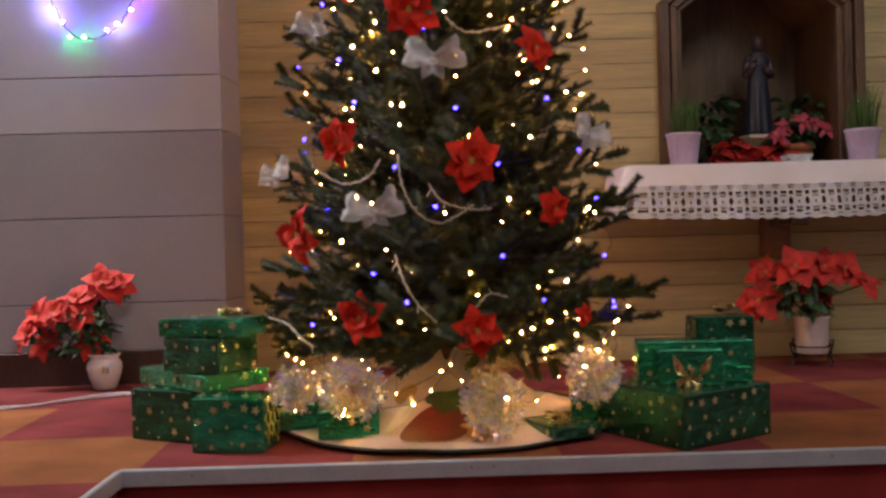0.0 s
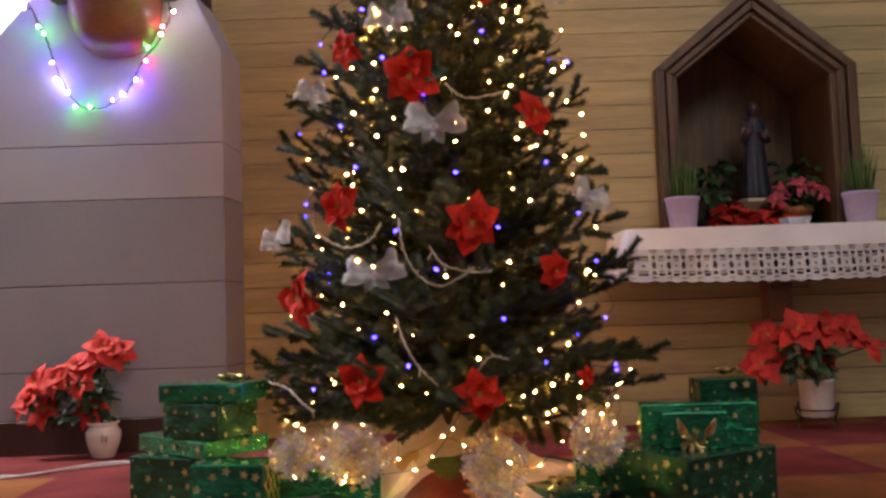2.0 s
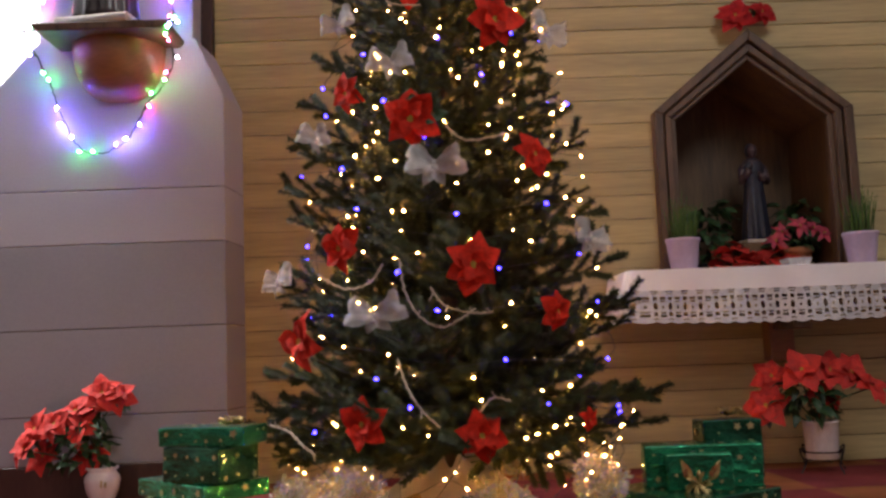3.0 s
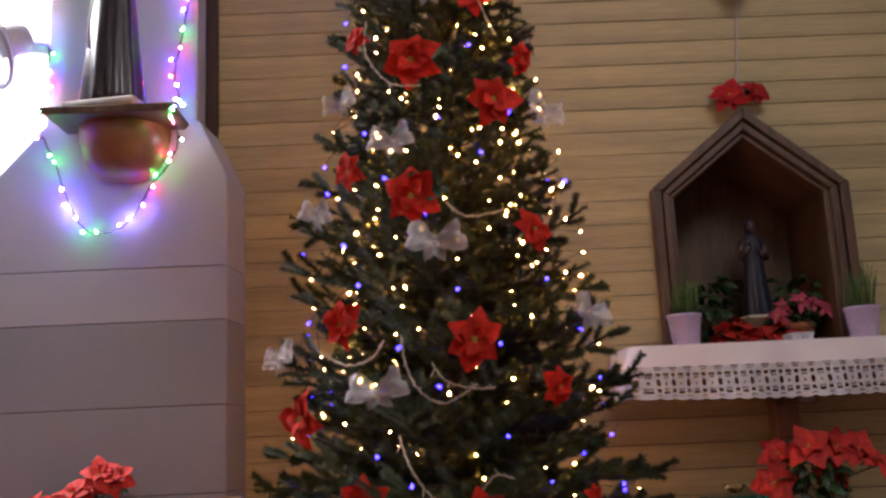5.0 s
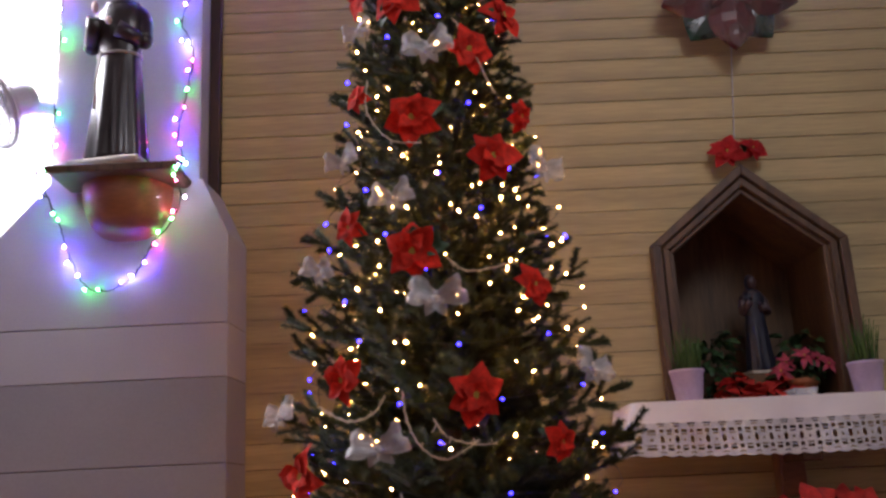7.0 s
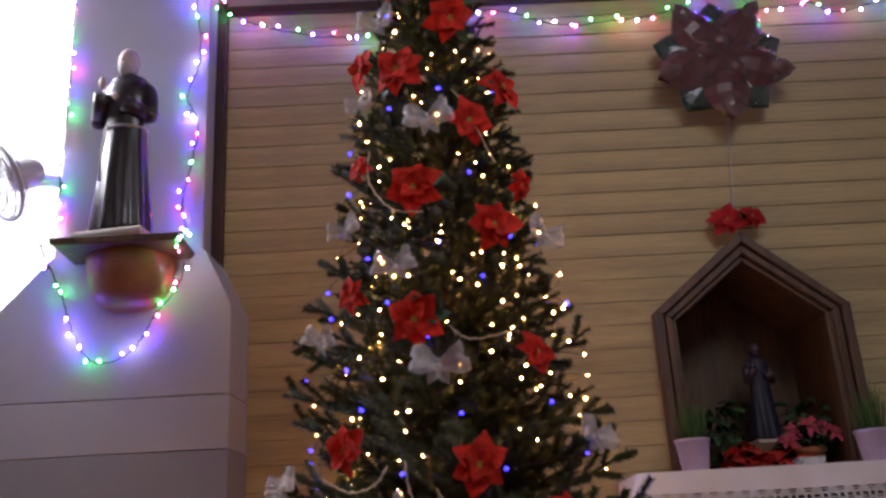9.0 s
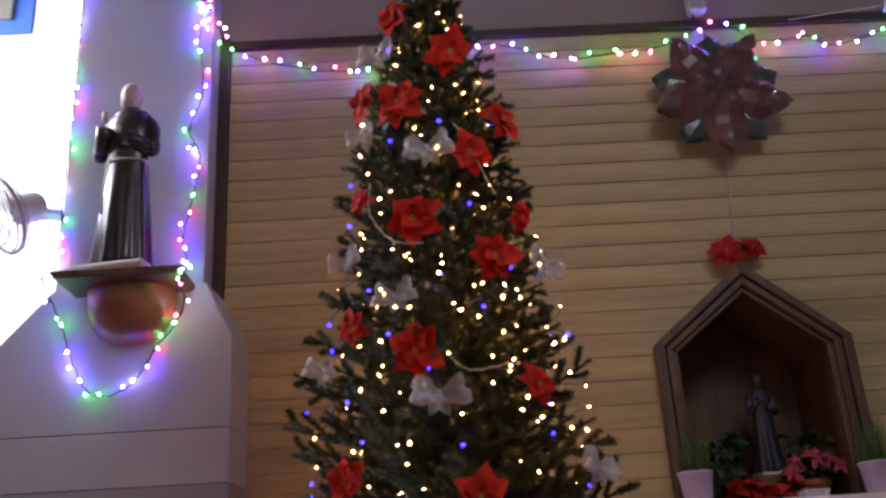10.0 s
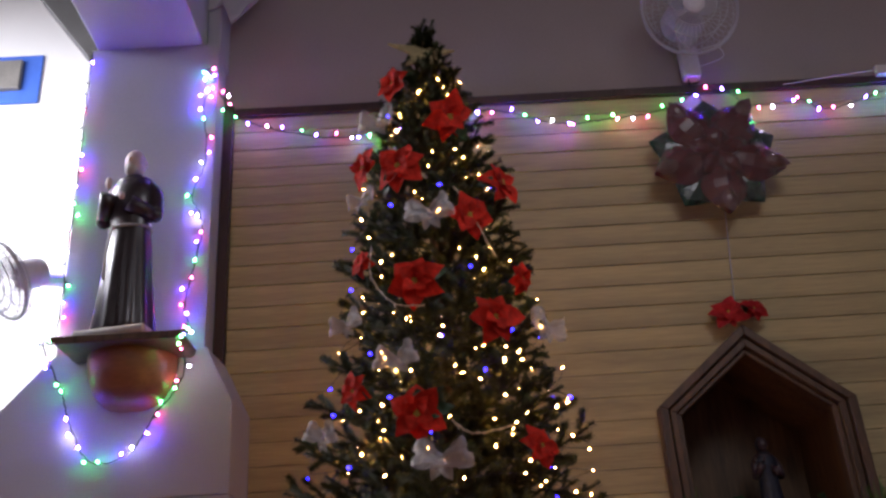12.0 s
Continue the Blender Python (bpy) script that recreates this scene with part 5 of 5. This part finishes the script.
SOCKET = thing("wall_socket", pose(2.27, 3.67, 2.985), "small white socket box on the cornice", "socket")
part("box", box((-0.045, -0.03, -0.025), (0.045, 0.0, 0.03), 0.005), POT_WHITE, SOCKET)
part("lead", tube(catmull([(-0.04, -0.02, 0.005), (-0.25, -0.015, -0.015), (-0.5, -0.012, -0.045)], 5), 0.003, 4), WIRE_WHITE, SOCKET)

# notice board with a box on the side room's wall, and the beam there
SIGN = thing("blue_notice", pose(-2.56, 4.985, 4.19), "blue card with a grey box on it", "notice")
part("card", box((-0.16, -0.006, -0.185), (0.15, 0.0, 0.19), 0.002), BLUE_SIGN, SIGN)
part("grey_box", box((-0.12, -0.05, -0.09), (0.035, -0.006, 0.13), 0.006), GREY_BOX, SIGN)
structure(part("beam", prism([(-2.12, 4.19), (-1.78, 3.72), (-1.70, 3.72), (-1.70, 3.90), (-1.90, 4.19)], 4.15, 4.3, 0.004), DARK_GREY), "grey raking beam in the side room", "beam")
# lilac cloth swag with two points, high beside the beam
VAL = prism([(-0.945, 3.66), (-0.945, 3.425), (-0.905, 3.449), (-0.878, 3.461), (-0.834, 3.343), (-0.717, 3.478), (-0.58, 3.66)], 3.49, 3.502)
bmesh.ops.subdivide_edges(VAL, edges=VAL.edges[:], cuts=2, use_grid_fill=True)
for v in VAL.verts:
    v.co.y += 0.012 * math.sin(60 * v.co.x)
structure(part("valance", VAL, PAINT), "pointed lilac valance under the ceiling beside the beam", "valance")

# ---- wall boards, one by one, let in round the niche ----
def niche_half(z):
    """Half the width of the hole for the niche at height z."""
    h = NH - 0.055
    if z < NZ + 0.01:
        return 0
    if z < NG - 0.018:
        return h
    return max(0, h * (NP - 0.07 - z) / (NP - 0.07 - NG + 0.018))


BOARD_L, BOARD_R = -0.846, 4.2
whole = mesh_of("board", box((BOARD_L, 3.697, 0.0014), (BOARD_R, 3.711, PITCH - 0.0014), 0.002), BOARD)
for i in range(30):
    z = i * PITCH
    a, b = niche_half(z), niche_half(z + PITCH)
    if a == 0 and b == 0:
        child("board", whole, WALL, pose(0, 0, z))
        continue
    z0, z1 = z + 0.0014, z + PITCH - 0.0014
    if a == 0:
        a = b
    for pts in ([(BOARD_L, z0), (NX - a, z0), (NX - max(b, 0.001), z1), (BOARD_L, z1)], [(NX + a, z0), (BOARD_R, z0), (BOARD_R, z1), (NX + max(b, 0.001), z1)]):
        child("board", mesh_of("board", prism(pts, 3.697, 3.711), BOARD), WALL, Matrix())
# backing wall with the same hole
for pts in ([(-0.97, -0.1), (NX - 0.36, -0.1), (NX - 0.36, 2.97), (-0.97, 2.97)], [(NX + 0.36, -0.1), (4.2, -0.1), (4.2, 2.97), (NX + 0.36, 2.97)],
            [(NX - 0.359, -0.1), (NX + 0.359, -0.1), (NX + 0.359, NZ - 0.035), (NX - 0.359, NZ - 0.035)],
            [(NX - 0.359, 1.42), (NX - 0.001, 1.70), (NX - 0.001, 2.97), (NX - 0.359, 2.97)], [(NX + 0.359, 1.42), (NX + 0.359, 2.97), (NX, 2.97), (NX, 1.70)]):
    part("backing", prism(pts, 3.712, 3.85), JOINT, WALL)


# ---- carpet squares of the platform, laid chequerwise in red and orange ----
def clip(poly, axis, limit, keep_above):
    out = []
    for a, b in zip(poly, poly[1:] + poly[:1]):
        ia, ib = (a[axis] >= limit) == keep_above, (b[axis] >= limit) == keep_above
        if ia:
            out.append(a)
        if ia != ib:
            t = (limit - a[axis]) / (b[axis] - a[axis])
            out.append((a[0] + t * (b[0] - a[0]), a[1] + t * (b[1] - a[1])))
    return out


SIDE, COS, SIN = 0.485, math.cos(radians(2)), math.sin(radians(2))
for x0, x1, y0, y1 in ((-4.2, 4.2, 2.115, 3.715), (-4.2, -0.723, -1.0, 2.114)):
    for i in range(-12, 14):
        for j in range(-12, 14):
            cell = [((i + a) * SIDE, (j + b) * SIDE) for a, b in ((0.001, 0.001), (0.999, 0.001), (0.999, 0.999), (0.001, 0.999))]
            poly = [(0.28 + u * COS - v * SIN, 2.535 + u * SIN + v * COS) for u, v in cell]
            for axis, limit, above in ((0, x0, True), (0, x1, False), (1, y0, True), (1, y1, False)):
                poly = clip(poly, axis, limit, above) if len(poly) > 2 else []
            if len(poly) < 3:
                continue
            bm = bmesh.new()
            top = [bm.verts.new((x, y, 0.0)) for x, y in poly]
            low = [bm.verts.new((x, y, -0.0045)) for x, y in poly]
            bm.faces.new(top)
            for k in range(len(poly)):
                bm.faces.new((top[k], low[k], low[(k + 1) % len(poly)], top[(k + 1) % len(poly)]))
            part("carpet_square", bm, CARPET_ORANGE if (i + j) % 2 == 0 and not (j > 0 and i < -2) else CARPET, FLOOR)
